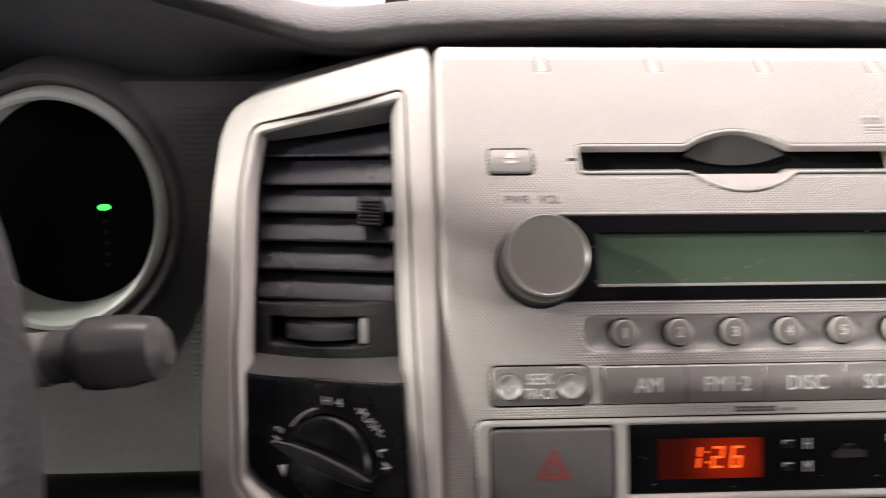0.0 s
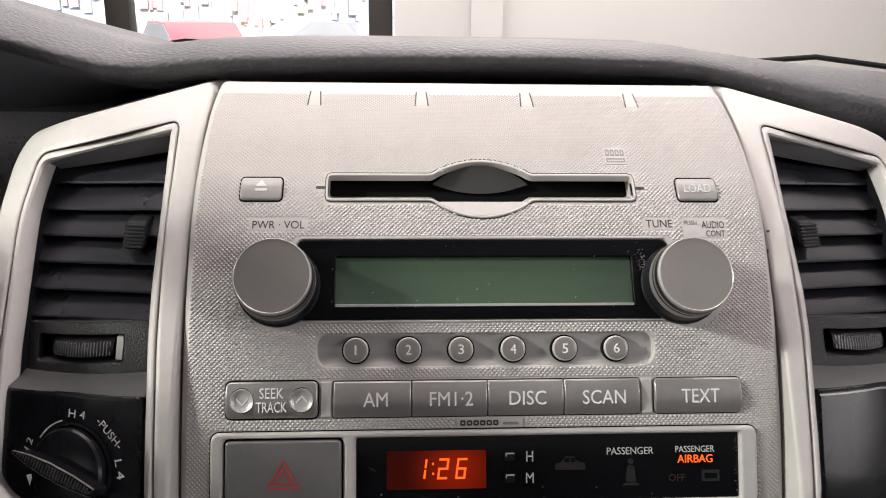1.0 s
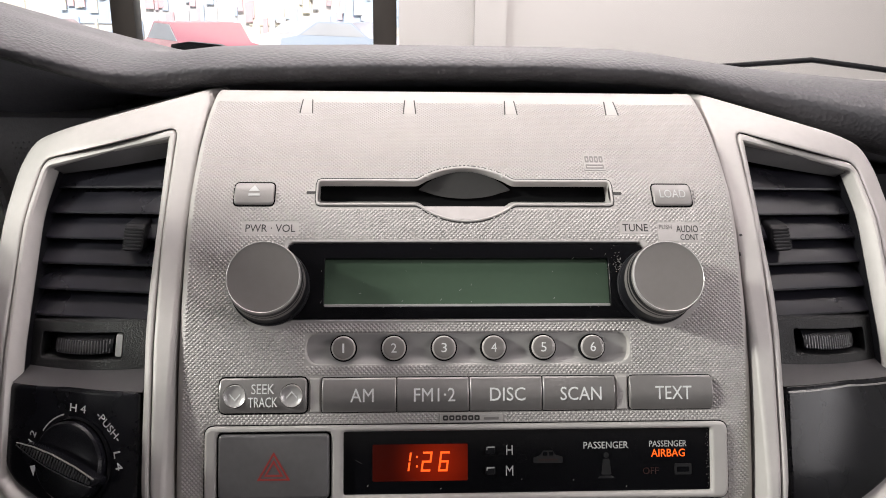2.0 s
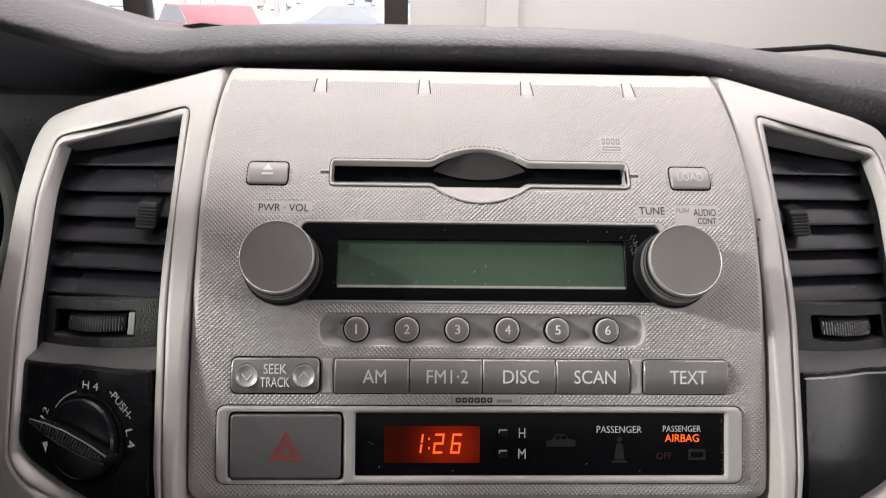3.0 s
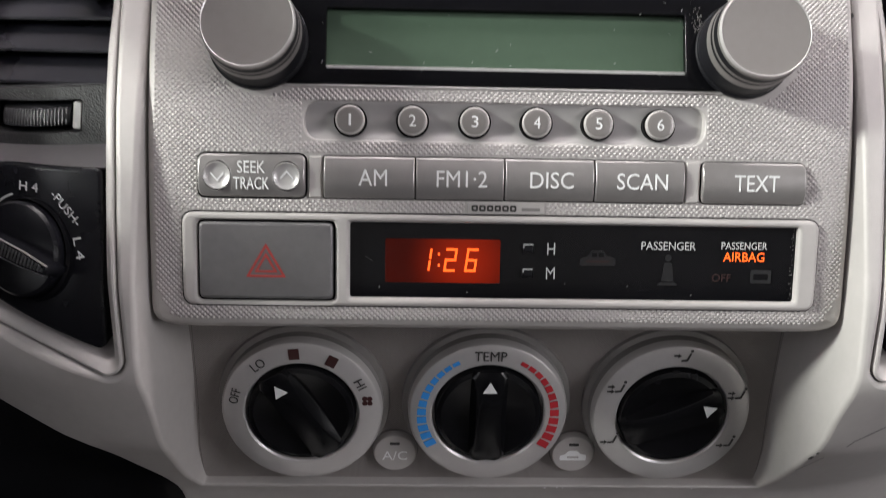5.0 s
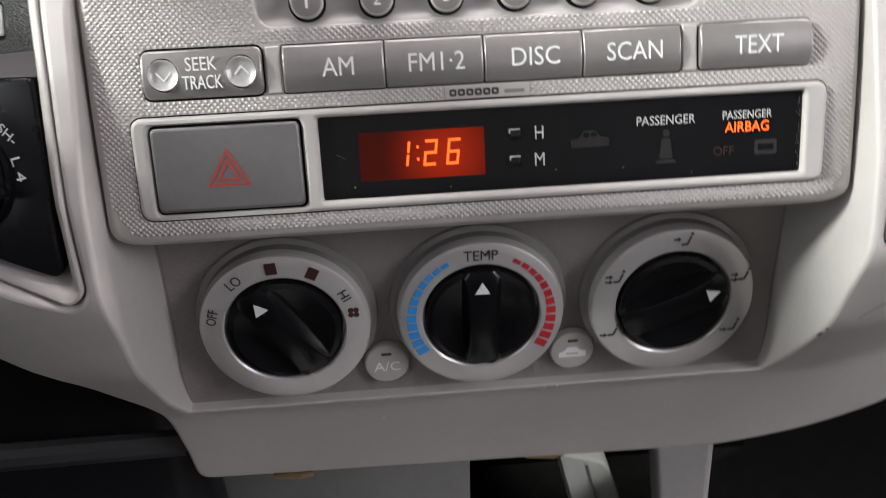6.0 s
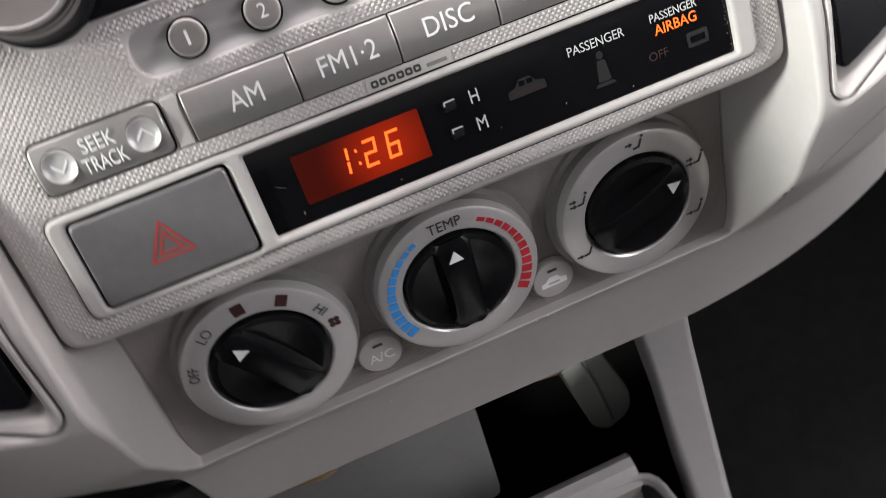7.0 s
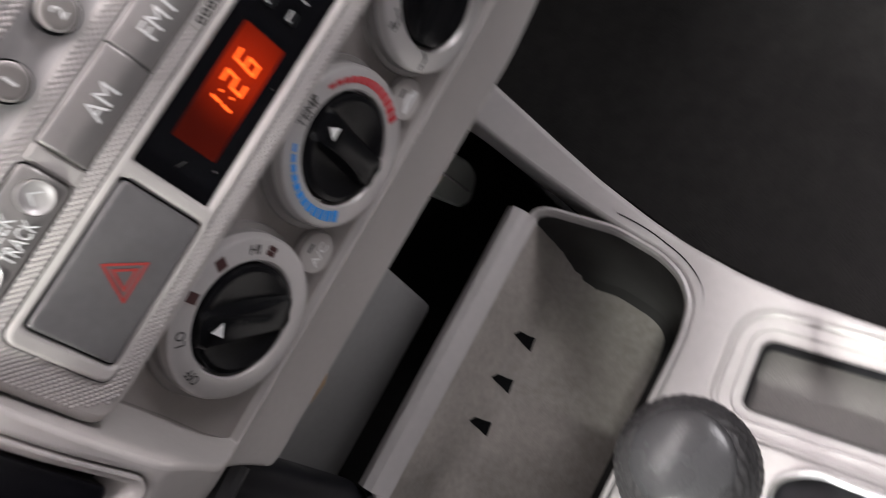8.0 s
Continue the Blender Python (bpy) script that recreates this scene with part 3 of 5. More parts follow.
for a, b, w, q in ((118.6, 1119.0, 0.7, 0.5), (116.9, 1112.0, 0.3, 0.9), (117.0, 962.0, 0.5, 1.6), (117.2, 966.5, 0.4, 0.8)):
    part("chip", sheet([rounded([(a - w, b - q), (a + w, b - 0.6 * q), (a + 0.7 * w, b + q), (a - 0.8 * w, b + 0.7 * q)], 0.2, 1)], 0.12, -0.4, 0, on_trim), INK, surround, "dark paint chip")

# Small scuffs; white paint also stands in for their glint.
for a, b, w in ((26.0, 920.9, 0.5), (31.0, 921.4, 0.35), (33.5, 920.8, 0.3), (88.0, 920.6, 0.3), (-40.0, 905.0, 0.35)):
    part("chip", sheet([disc2(a, b, w, 8)], 0.1, -0.4, 0, on_trim), WHITE, surround, "scuff with its glint painted white")

seam = [(118, 948), (121, 962), (127, 975), (138, 984), (165, 994), (204, 1002)]
part("seam", sheet([seam + [(a + 0.3, b - 0.6) for a, b in seam[::-1]]], 0.06, -0.6, 0, on_trim, 0, 6), GUN, surround)


def air_vent(s):
    """Louvres, slider tab, thumbwheel and, below them, the dark switch blank."""
    v = thing("air_vent", on_trim(s * 160, 1080, -20), "dark slate louvred dashboard air vent with thumbwheel", "air vent", "dashboard air vents")
    rows = [[on_trim(a, b, h) for a, b in inset(vent_loop(s), d)] for d, h in ((6.0, -12), (6.2, -34), (6.2, -44))]
    part("housing", loft(rows, closed_u=True), BLACK, v)
    part("back", sheet([inset(vent_loop(s), 5)], -43, -47, 0, on_trim, 12, 12), NEAR_BLACK, v)
    for i in range(6):
        rows = []
        zi, zo = 1133.2 - 9.7 * i, 1129.0 - 9.75 * i
        yi, yo = (on_trim(p, q, 0).y * 1000 + 17.0 for p, q in ((134, zi), (191, zo)))
        for k in range(3):
            t = k / 2
            a, z, y = 133 + 59 * t, zi + (zo - zi) * t, yi + (yo - yi) * t
            prof = [(0.0, -1.3), (-0.9, -0.7), (-0.7, 0.1), (0.3, 0.8), (4.4, 3.6), (10, 6.2), (18, 8.2), (18, 6.8), (10, 4.4), (4.6, 1.6)]
            rows.append([Vector((s * a, y + p, z + q)) / 1000 for p, q in prof])
        part("louvre", loft(rows, closed_u=True, caps=True), RUBBER, v)
    part("visor", loft([[on_trim(s * a, b, h) for a, b, h in ((191.5, 1137.2, -5), (160, 1146.6, -5), (131.5, 1155.0, -5))], [on_trim(s * a, b, h) for a, b, h in ((191.5, 1133.0, -18), (160, 1139.0, -18), (133.0, 1144.0, -18))], [on_trim(s * a, b, h) for a, b, h in ((191.5, 1133.4, -30), (160, 1139.4, -30), (133.0, 1144.4, -30))]]), VISOR, v, "visor over the louvres, silver coloured dark for its shade")
    # ribbed slider tab on the third louvre
    tab = part("slider_tab", sheet([box2(-4.8, 4.8, -5.2, 5.2, 2.0)], 5.5, -9, 1.6, lambda a, b, h: on_trim(s * 142.5 + a, 1114.5 + b, h - 17.5)), BLACK, v)
    for k in range(7):
        part("rib", sheet([box2(-4.2, 4.2, -0.32, 0.32, 0.2, 1)], 6.1, 5.0, 0.2, lambda a, b, h: on_trim(s * 142.5 + a, 1110.6 + 1.25 * k + b, h - 17.5)), BLACK, tab)
    # thumbwheel plate, its lean fitted to the camera's view
    lean = lambda a: 0.116 * (160.5 - a)
    pl = [(131, 1085.0), (190.5, 1078.0), (190.5, 1060.6), (131, 1066.8)]
    hole = rounded([(s * a, b + lean(a)) for a, b in ((143, 1067.6), (182, 1067.6), (182, 1077.2), (143, 1077.2))], 1.2, 3)
    part("wheel_plate", sheet([rounded([(s * a, b) for a, b in pl], 1.5), hole], -17.0, -30, 0.6, on_trim, 0, 8), VENTPLATE, v, "grained black thumbwheel plate")
    part("wheel_well", sheet([inset(hole if area2(hole) > 0 else hole[::-1], -1.5)], -27, -29, 0, on_trim, 0, 8), NEAR_BLACK, v)
    rows = []
    for k in range(15):
        a = 147.6 + 27.4 * k / 14
        bulge = 4.5 - 4.0 * ((k - 7) / 7) ** 2
        rows.append([on_trim(s * a, 1072.4 + lean(a) + 3.6 * math.cos(q), -21.4 + bulge * 0.4 + 3.4 * math.sin(q)) for q in np.linspace(0, 2 * math.pi, 15)[:-1]])
    wheel = part("thumbwheel", loft(rows, closed_u=True, caps=True), BLACK, v)
    for k in range(20):
        a = 149.0 + 24.6 * k / 19
        part("rib", sheet([box2(-0.3, 0.3, -2.5, 2.5, 0.2, 1)], 0.4, -1.0, 0.2, lambda u, w, h: on_trim(s * a + u, 1072.4 + lean(a) + w, h - 18.0 + 1.6 * (1 - ((k - 9.5) / 9.5) ** 2))), RIBS, wheel)
    if s < 0:
        part("wheel_mark", sheet([box2(-1.5, 1.5, -4.0, 4.0, 0.6, 2)], -17.2, -21, 0.3, lambda u, w, h: on_trim(s * 144.8 + u, 1074.3 + w, h)), GREY, v, "pale grey marker")
        random.seed(33)
        for k in range(90):
            a, up_side = random.uniform(136, 186), random.random() < 0.4
            w = lean(a) + (random.uniform(1078.0, 1080.6) if up_side else random.uniform(1063.6, 1067.0))
            q, e = random.uniform(0.10, 0.34), random.uniform(0.3, 1.1)
            flat([(s * a, w), (s * a + q * 2 * e, w + 0.3 * q), (s * a + q * e, w + q)], on_trim, -16.96, SCUFF, v, "scuff", thin=0.03)
    # switch panel: a nearly level ledge and a smooth front
    bl = [(s * a, b) for a, b in ((130.5, 1063.4), (160, 1062.8), (190, 1058.6), (188.5, 1030), (182.5, 1025.5), (130.5, 1010.5), (128, 1012), (128.5, 1040))]
    body = part("switch_panel", sheet([rounded(bl, [2, 6, 2, 3, 3, 3, 3, 3])], -4.0, -32, 1.3, on_trim, 8, 8, 4), SATIN, v, "smooth black switch panel with a level ledge")
    rows = []
    for a in np.linspace(129.5, 190.5, 12):
        zf, zb = float(np.interp(a, [130, 160, 190], [1063.4, 1062.8, 1058.6])), float(np.interp(a, [130, 191], [1067.4, 1060.9]))
        rows.append([on_trim(s * a, zf + (zb - zf) * f, h) for f, h in ((-0.1, -5.2), (0.05, -4.7), (0.5, -10.5), (1.0, -17.4), (1.0, -24))])
    part("ledge", loft(rows), LEDGE_TOPLIT, body, "black ledge, coloured paler for light from above")
    if s > 0:
        part("ledge_line", sheet([rounded([(131, 1061.9), (160, 1061.4), (189, 1057.2), (189, 1056.5), (160, 1060.7), (131, 1061.2)], 0.3, 1)], -3.75, -6, 0.2, on_trim, 0, 8), GUN, v)
    return v


air_vent(-1)
air_vent(1)

# ---- four-wheel-drive selector ----
selector = thing("drive_selector", on_trim(-159, 1040, -4), "black rotary four-wheel-drive selector with white markings", "rotary switch")


def sel(u, v, h):
    """On the left switch panel, about the selector's axis."""
    o = on_trim(-155.5, 1038.5, -4.0)
    ex = (on_trim(-145, 1037.5, -4) - on_trim(-165, 1037.5, -4)).normalized()
    ez = (on_trim(-155.5, 1043, -4) - on_trim(-155.5, 1031, -4)).normalized()
    n = ez.cross(ex)
    n = -n if n.y > 0 else n
    return o + (ex * u + ez * v + n * h) / 1000


part("base_ring", lathe([(17.2, -2), (17.2, 0.4), (16.2, 1.0), (15.6, 0.2)], sel), GLOSS, selector)
dial = part("dial", lathe([(15.4, 0.0), (15.3, 3.4), (14.4, 4.4), (10, 4.9), (0.5, 5.0)], sel), SATIN, selector)
grip_c, grip_s = math.cos(radians(165)), math.sin(radians(165))
gripf = lambda u, v, h: sel(u * grip_c - v * grip_s, u * grip_s + v * grip_c, h)
blade = [(-18, -1.7), (-9, -2.6), (2, -2.8), (11, -2.0), (18, -0.6), (18, 0.6), (11, 2.0), (2, 2.8), (-9, 2.6), (-18, 1.7)]
grip = part("grip", sheet([rounded(blade, 1.2, 3)], 11.5, 3.0, 0.8, gripf), SATIN, dial, "lens-shaped black grip blade")
# Thin strips paint the bevel highlight along the blade's edges.
for q in (-1, 1):
    edge = [(a, q * abs(b)) for a, b in blade[:5]]
    part("grip_highlight", sheet([edge + [(a, b - q * 0.35) for a, b in edge[::-1]]], 11.75, 10.8, 0, gripf), GRIP if q > 0 else KNOB, grip, "strip coloured for the edge's highlight")
for k in range(25):
    u = -16 + 1.3 * k
    w = float(np.interp(u, [-18, -9, 2, 11, 18], [1.7, 2.6, 2.8, 2.0, 0.6])) - 0.7
    if w > 0.3:
        part("grip_rib", sheet([box2(u, u + 0.65, -w, w, 0.2, 1)], 11.85, 11.0, 0.2, gripf), GRIP, grip)


def on_panel(u, v, h):
    """As sel, but laid on the switch panel's curved face."""
    p = sel(u, v, 0) * 1000
    return on_trim(p.x, p.z, h - 4.0)


letters("H 4", 0, 20.4, 7.4, 2.9, on_panel, 0.3, LIGHT, selector)
letters("-PUSH-", 14.4, 15.0, 13.5, 2.8, on_panel, 0.3, LIGHT, selector, turn=-43)
letters("L 4", 19.6, 2.5, 7.0, 2.9, on_panel, 0.3, LIGHT, selector, turn=-76)
letters("H 2", -21.4, 4.6, 7.0, 2.9, on_panel, 0.3, LIGHT, selector, turn=74)
arcp = [(18.0 * math.cos(radians(a)), 18.0 * math.sin(radians(a))) for a in range(110, 152, 4)] + [(18.5 * math.cos(radians(a)), 18.5 * math.sin(radians(a))) for a in range(150, 108, -4)]
flat(arcp, on_panel, 0.3, LIGHT, selector, "arc_mark")
flat([(-20.5, -5.4), (-17.4, -4.2), (-18.4, -8.8)], on_panel, 0.7, WHITE, selector, "pointer_mark")

# ---- radio ----
radio = thing("radio", on_face(0, 1060), "silver knurled truck radio with green display, two knobs and grey buttons", "radio")
slot = [(-62.5, 1131.6), (-20.5, 1131.6)] + [(-20.5 + 41 * k / 10, 1131.6 - 6.0 * math.sin(math.pi * k / 10) ** 0.8) for k in range(1, 10)] + [(20.5, 1131.6), (62.5, 1131.6), (62.5, 1139.2), (20.5, 1139.2)] + \
       [(20.5 - 41 * k / 10, 1139.2 + 4.8 * math.sin(math.pi * k / 10) ** 0.8) for k in range(1, 10)] + [(-20.5, 1139.2), (-62.5, 1139.2)]
slot = rounded(slot, 1.2, 2)
face_loop = rounded([(-116.6, 1012.4), (116.6, 1012.4), (116.6, 1165), (114.8, 1174.5), (-114.8, 1174.5), (-116.6, 1165)], [9, 9, 8, 3, 3, 8], 5)
window_loop = rounded([(-74, 1089.6), (74, 1089.6), (74, 1117.4), (-74, 1117.4)], 3)
pill = box2(-65.4, 65.4, 1073.6, 1084.9, 5.6, 6)
part("faceplate", sheet([face_loop, slot, window_loop, pill, box2(-53, 100, 1024.2, 1050.2, 1, 2)], 0.0, -34.0, (3.4, 0.7), on_face, 3.0, 6.0, 6), SILVER, radio, "knurled silver painted faceplate")
for x in (-71.2, -23.7, 23.6, 71.3):
    nt = rounded([(x - 2.6, 1164.0), (x + 2.6, 1164.0), (x + 2.0, 1169.4), (x - 2.0, 1169.4)], 0.7, 2)
    part("notch", sheet([nt], 0.12, -1, 0.1, on_face, 2), SILVER, radio)
    # Flat dark strips paint the shaded sides of the notch.
    for q in (-1, 1):
        e0, e1 = x + q * 2.9, x + q * 2.2
        part("notch_edge", sheet([rounded([(e0 - 0.28, 1164.0), (e0 + 0.28, 1164.0), (e1 + 0.28, 1169.4), (e1 - 0.28, 1169.4)], 0.2, 1)], 0.14, -0.5, 0.0, on_face, 2), INK, radio)

cd = part("disc_slot", sheet([inset(slot if area2(slot) > 0 else slot[::-1], -0.85), slot], 0.55, -3.0, 0.35, on_face, 3), SILVER, radio, "long black disc slot with a thumb scoop")
part("slot_gap", sheet([inset(slot if area2(slot) > 0 else slot[::-1], -1.25), inset(slot if area2(slot) > 0 else slot[::-1], -0.8)], 0.14, -1.0, 0, on_face, 3), INK, cd)
part("slot_cavity", sheet([inset(slot if area2(slot) > 0 else slot[::-1], -2)], -9, -11, 0, on_face, 3), NEAR_BLACK, cd)
up = [(-19.8, 1139.0)] + [(-19.8 + 39.6 * k / 12, 1139.0 + 4.6 * math.sin(math.pi * k / 12) ** 0.8) for k in range(1, 12)] + [(19.8 - 39.6 * k / 12, 1139.0 - 3.0 * math.sin(math.pi * k / 12)) for k in range(12)]
part("upper_scoop", sheet([up], 0.0, -2, 0.0, lambda a, b, h: on_face(a, b, h - 1.2 - 0.75 * (1143.6 - b))), FLAP, cd, "grey dust flap")
dn = [(-19.8, 1131.8), (19.8, 1131.8)] + [(19.8 - 39.6 * k / 12, 1131.8 - 5.8 * math.sin(math.pi * k / 12) ** 0.8) for k in range(1, 12)]
part("lower_scoop", sheet([dn], 0.0, -2, 0.0, lambda a, b, h: on_face(a, b, h - 0.6 - 0.42 * (b - 1126))), LIGHTBTN, cd)
for q in (-1, 1):
    flat(box2(q * 65.3 - 2.1, q * 65.3 + 2.1, 1134.9, 1135.8, 0.3, 1), on_face, 0.05, INK, cd, "slot_tick")
trough = lambda a, b, h: on_face(a, b, h - 3.0 + 2.4 * min(1.0, ((b - 1079.25) / 5.7) ** 2))
# Brighter silver than the face paints in the light the trough catches.
part("recess", sheet([inset(pill, -1.2)], 0.0, -1.5, 0, trough, 1.0), BRIGHT, radio, "smooth silver pill-shaped trough, coloured brighter for caught light")


# display window
lcd_hole = box2(-58.7, 58.7, 1094.4, 1111.6, 0.6, 2)
disp = part("display_window", sheet([inset(window_loop, 0.35), lcd_hole], 0.2, -6, 0.35, on_face, 3), GLOSS, radio, "gloss black display surround")
part("lcd", sheet([inset(lcd_hole, -0.6)], -2.2, -3, 0, on_face, 3), LCD, disp, "blank grey-green liquid crystal display")
part("lcd_sill", sheet([box2(-58.6, 58.6, 1094.3, 1095.3, 0.2, 1)], -0.2, -3, 0.2, on_face), GREY, disp)
for z0, z1 in ((1117.5, 1118.3), (1088.9, 1089.5)):
    part("window_trim", sheet([box2(-72, 72, z0, z1, 0.2, 1)], 0.6, -2, 0.2, on_face), BRIGHT, radio)
random.seed(4)
for k in range(26):
    x0, z0 = random.uniform(-66, 66), random.uniform(1091.5, 1116)
    ln, an = random.uniform(0.2, 1.1), random.uniform(0, 3.1)
    dx, dz = ln * math.cos(an), ln * math.sin(an)
    flat([(x0, z0), (x0 + 0.12, z0 - 0.1), (x0 + dx + 0.1, z0 + dz), (x0 + dx, z0 + dz + 0.1)], on_face, 0.3, GREY, disp, "scratch", thin=0.03)


for k in range(70):
    a, r = random.uniform(1.9, 3.6), abs(random.gauss(0, 2.6))
    x0, z0 = 64.5 + r * math.cos(a), 1108.5 + 1.6 * r * math.sin(a)
    q = random.uniform(0.12, 0.4)
    flat([(x0, z0), (x0 + q, z0 + 0.1), (x0 + 0.8 * q, z0 + q), (x0 - 0.1, z0 + 0.6 * q)], on_face, 0.3, GUN, disp, "grime", thin=0.03)


def volume_knob(x, name):
    fn = at_face(x, 1101.6)
    k = part(name, lathe([(16.1, -1.0), (16.1, 0.8), (15.8, 1.2), (15.4, 1.3), (15.3, 3), (15.0, 12.0), (14.6, 15.8)], fn, 72), BLACK, radio, "round grey knob with a dark skirt")
    part("side_band", lathe([(15.2, 8.2), (14.95, 12.5), (14.55, 16.2), (14.3, 17.0)], fn, 72, False), KNOB, k)
    part("cap_rim", lathe([(14.4, 16.6), (14.3, 17.4), (14.0, 17.85), (13.75, 17.65)], fn, 72, False), BRIGHT, k)
    part("cap", lathe([(13.8, 17.62), (13.2, 17.55), (11, 17.4), (7, 17.2), (3.5, 17.1), (0.4, 17.05)], fn, 72), KNOB, k, "smooth grey knob face")
    return k


volume_knob(-80.4, "volume_knob")
volume_knob(77.9, "tuning_knob")


def push_button(x0, x1, z0, z1, mat, parent, name, rr=0.8, top=2.0, gap=0.55, bev=0.6, holes=()):
    zc = (z0 + z1) / 2
    part("button_gap", sheet([box2(x0 - gap, x1 + gap, z0 - gap, z1 + gap, rr + gap, 3)], 0.12, -2, 0, on_face, 4), NEAR_BLACK, parent)
    bow = lambda u, v, h: on_face(u, v, h - 0.042 * (v - zc) ** 2 + 0.5)
    return part(name, sheet([box2(x0, x1, z0, z1, rr, 3), *holes], top, -2, (bev, 0.25), bow, 1.0), mat, parent)


for i in range(6):
    x = -50.5 + 20.15 * i
    fn = at_face(x, 1079.4)
    part("button_gap", lathe([(5.35, -5), (5.35, -0.3), (4.6, -0.3)], fn, 40, False), NEAR_BLACK, radio)
    b = part("preset_button", lathe([(4.75, -5), (4.75, 0.6), (4.5, 1.2), (4.1, 1.45), (3.2, 1.5), (0.3, 1.55)], fn, 40), KNOB, radio, "round grey preset button")
    part("button_rim", lathe([(4.8, 0.2), (4.74, 1.0), (4.45, 1.42), (4.2, 1.46)], fn, 40, False), SILVER, b)
    letters(str(i + 1), 0, 0, 2.2 if i else 0.75, 3.7, fn, 1.55, WHITE, b)

seek = push_button(-99.0, -64.7, 1056.1, 1068.9, BUTTON, radio, "seek_track_button", 2.2, holes=[disc2(x, 1062.4, 4.45, 32) for x in (-92.8, -70.6)])
for x, up_mark in ((-92.8, False), (-70.6, True)):
    fn = at_face(x, 1062.4)
    d = part("dimple", lathe([(4.45, 0.2), (4.42, 2.3), (4.25, 2.6), (4.0, 2.5), (3.4, 2.05), (2.6, 1.75), (1.4, 1.6), (0.3, 1.57)], fn, 40), BRIGHT, seek, "round silver seek dimple")
    w = [(-2.1, -1.1), (0, 1.2), (2.1, -1.1), (2.1, -0.4), (0, 1.9), (-2.1, -0.4)]
    if not up_mark:
        w = [(a, -b) for a, b in w]
    flat(w, fn, 1.72, WHITE, d, "arrow_mark", thin=0.15)
letters("SEEK", -81.8, 1065.0, 8.9, 3.6, on_face, 2.42, WHITE, seek)
letters("TRACK", -81.8, 1060.2, 11.4, 3.6, on_face, 2.42, WHITE, seek)
for x0, x1, word, w in ((-58.8, -29.4, "AM", 9.2), (-29.1, -0.4, "FM1\u00b72", 16.4), (-0.1, 29.0, "DISC", 14.2), (29.3, 58.7, "SCAN", 16.6), (64.5, 98.8, "TEXT", 14.8)):
    b = push_button(x0, x1, 1056.1, 1068.7, BUTTON, radio, "button", 0.5 if word != "TEXT" else 1.8, gap=0.3)
    letters(word, (x0 + x1) / 2 + (1.2 if word == "AM" else 0.6), 1062.4, w, 4.9, on_face, 2.42, WHITE, b)
for x0, x1 in ((-63.7, -59.4), (59.3, 63.9)):
    part("divider", sheet([box2(x0, x1, 1056.1, 1068.7, 0.5, 2)], 0.9, -1, 0.5, on_face, 4), SILVER, radio)
ej = push_button(-97.3, -80.8, 1130.9, 1138.4, LIGHTBTN, radio, "eject_button", 1.6, top=0.9)
flat([(-91.3, 1135.2), (-86.7, 1135.2), (-89.0, 1137.2)], on_face, 1.4, LIGHT, ej, "eject_mark")
flat([(-91.3, 1133.6), (-86.7, 1133.6), (-86.7, 1134.4), (-91.3, 1134.4)], on_face, 1.4, LIGHT, ej, "eject_mark")
ld = push_button(80.8, 97.4, 1130.9, 1138.4, LIGHTBTN, radio, "load_button", 1.6, top=0.9)
letters("LOAD", 89.1, 1134.7, 11.2, 2.8, on_face, 1.4, LIGHT, ld)
LEGENDS = [(-93.0, -69.8, 1120.6, 1124.6), (65.0, 77.6, 1120.8, 1124.9), (81.0, 99.2, 1118.0, 1124.6)]
for x0, x1, z0, z1 in LEGENDS:
    part("legend_plate", sheet([box2(x0, x1, z0, z1, 0.5, 2)], 0.07, -0.5, 0, on_face, 2), KNURL, radio)
letters("PWR \u00b7 VOL", -81.4, 1122.6, 20.4, 2.7, on_face, 0.05, INK, radio, thin=0.12)
letters("TUNE", 71.4, 1122.9, 10.8, 2.7, on_face, 0.05, INK, radio, thin=0.12)
letters("PUSH", 84.4, 1123.2, 5.4, 1.6, on_face, 0.05, GUN, radio, thin=0.12)
letters("AUDIO", 93.6, 1122.5, 9.4, 2.5, on_face, 0.05, INK, radio, thin=0.12)
letters("CONT", 94.3, 1119.4, 7.8, 2.2, on_face, 0.05, INK, radio, thin=0.12)
badge = part("badge_plate", sheet([box2(-12.2, 13.2, 1051.9, 1055.3, 0.4, 2)], 0.5, -1, 0.2, on_face), SILVER, radio)
for k in range(6):
    flat(box2(-10.8 + 2.52 * k, -8.7 + 2.52 * k, 1052.7, 1054.6, 0.6, 3), on_face, 0.5, INK, badge, "maker_mark", holes=[box2(-10.2 + 2.52 * k, -9.3 + 2.52 * k, 1053.3, 1054.0, 0.2, 2)])
flat(box2(5.6, 11.6, 1052.9, 1053.9, 0.2, 1), on_face, 0.5, GUN, badge, "code_mark")
dm = part("disc_mark", sheet([box2(52.8, 62.4, 1143.5, 1149.3, 0.4, 2)], 0.3, -0.5, 0.1, on_face), SILVER, radio)
for k in range(4):
    flat(box2(53.6 + 2.1 * k, 55.3 + 2.1 * k, 1146.4, 1148.6, 0.4, 2), on_face, 0.3, GUN, dm, "mark", holes=[box2(54.1 + 2.1 * k, 54.8 + 2.1 * k, 1146.9, 1148.1, 0.2, 1)])
flat(box2(53.6, 61.6, 1144.2, 1145.6, 0.2, 1), on_face, 0.3, GUN, dm, "mark", holes=[box2(54.1, 61.1, 1144.6, 1145.2, 0.1, 1)])



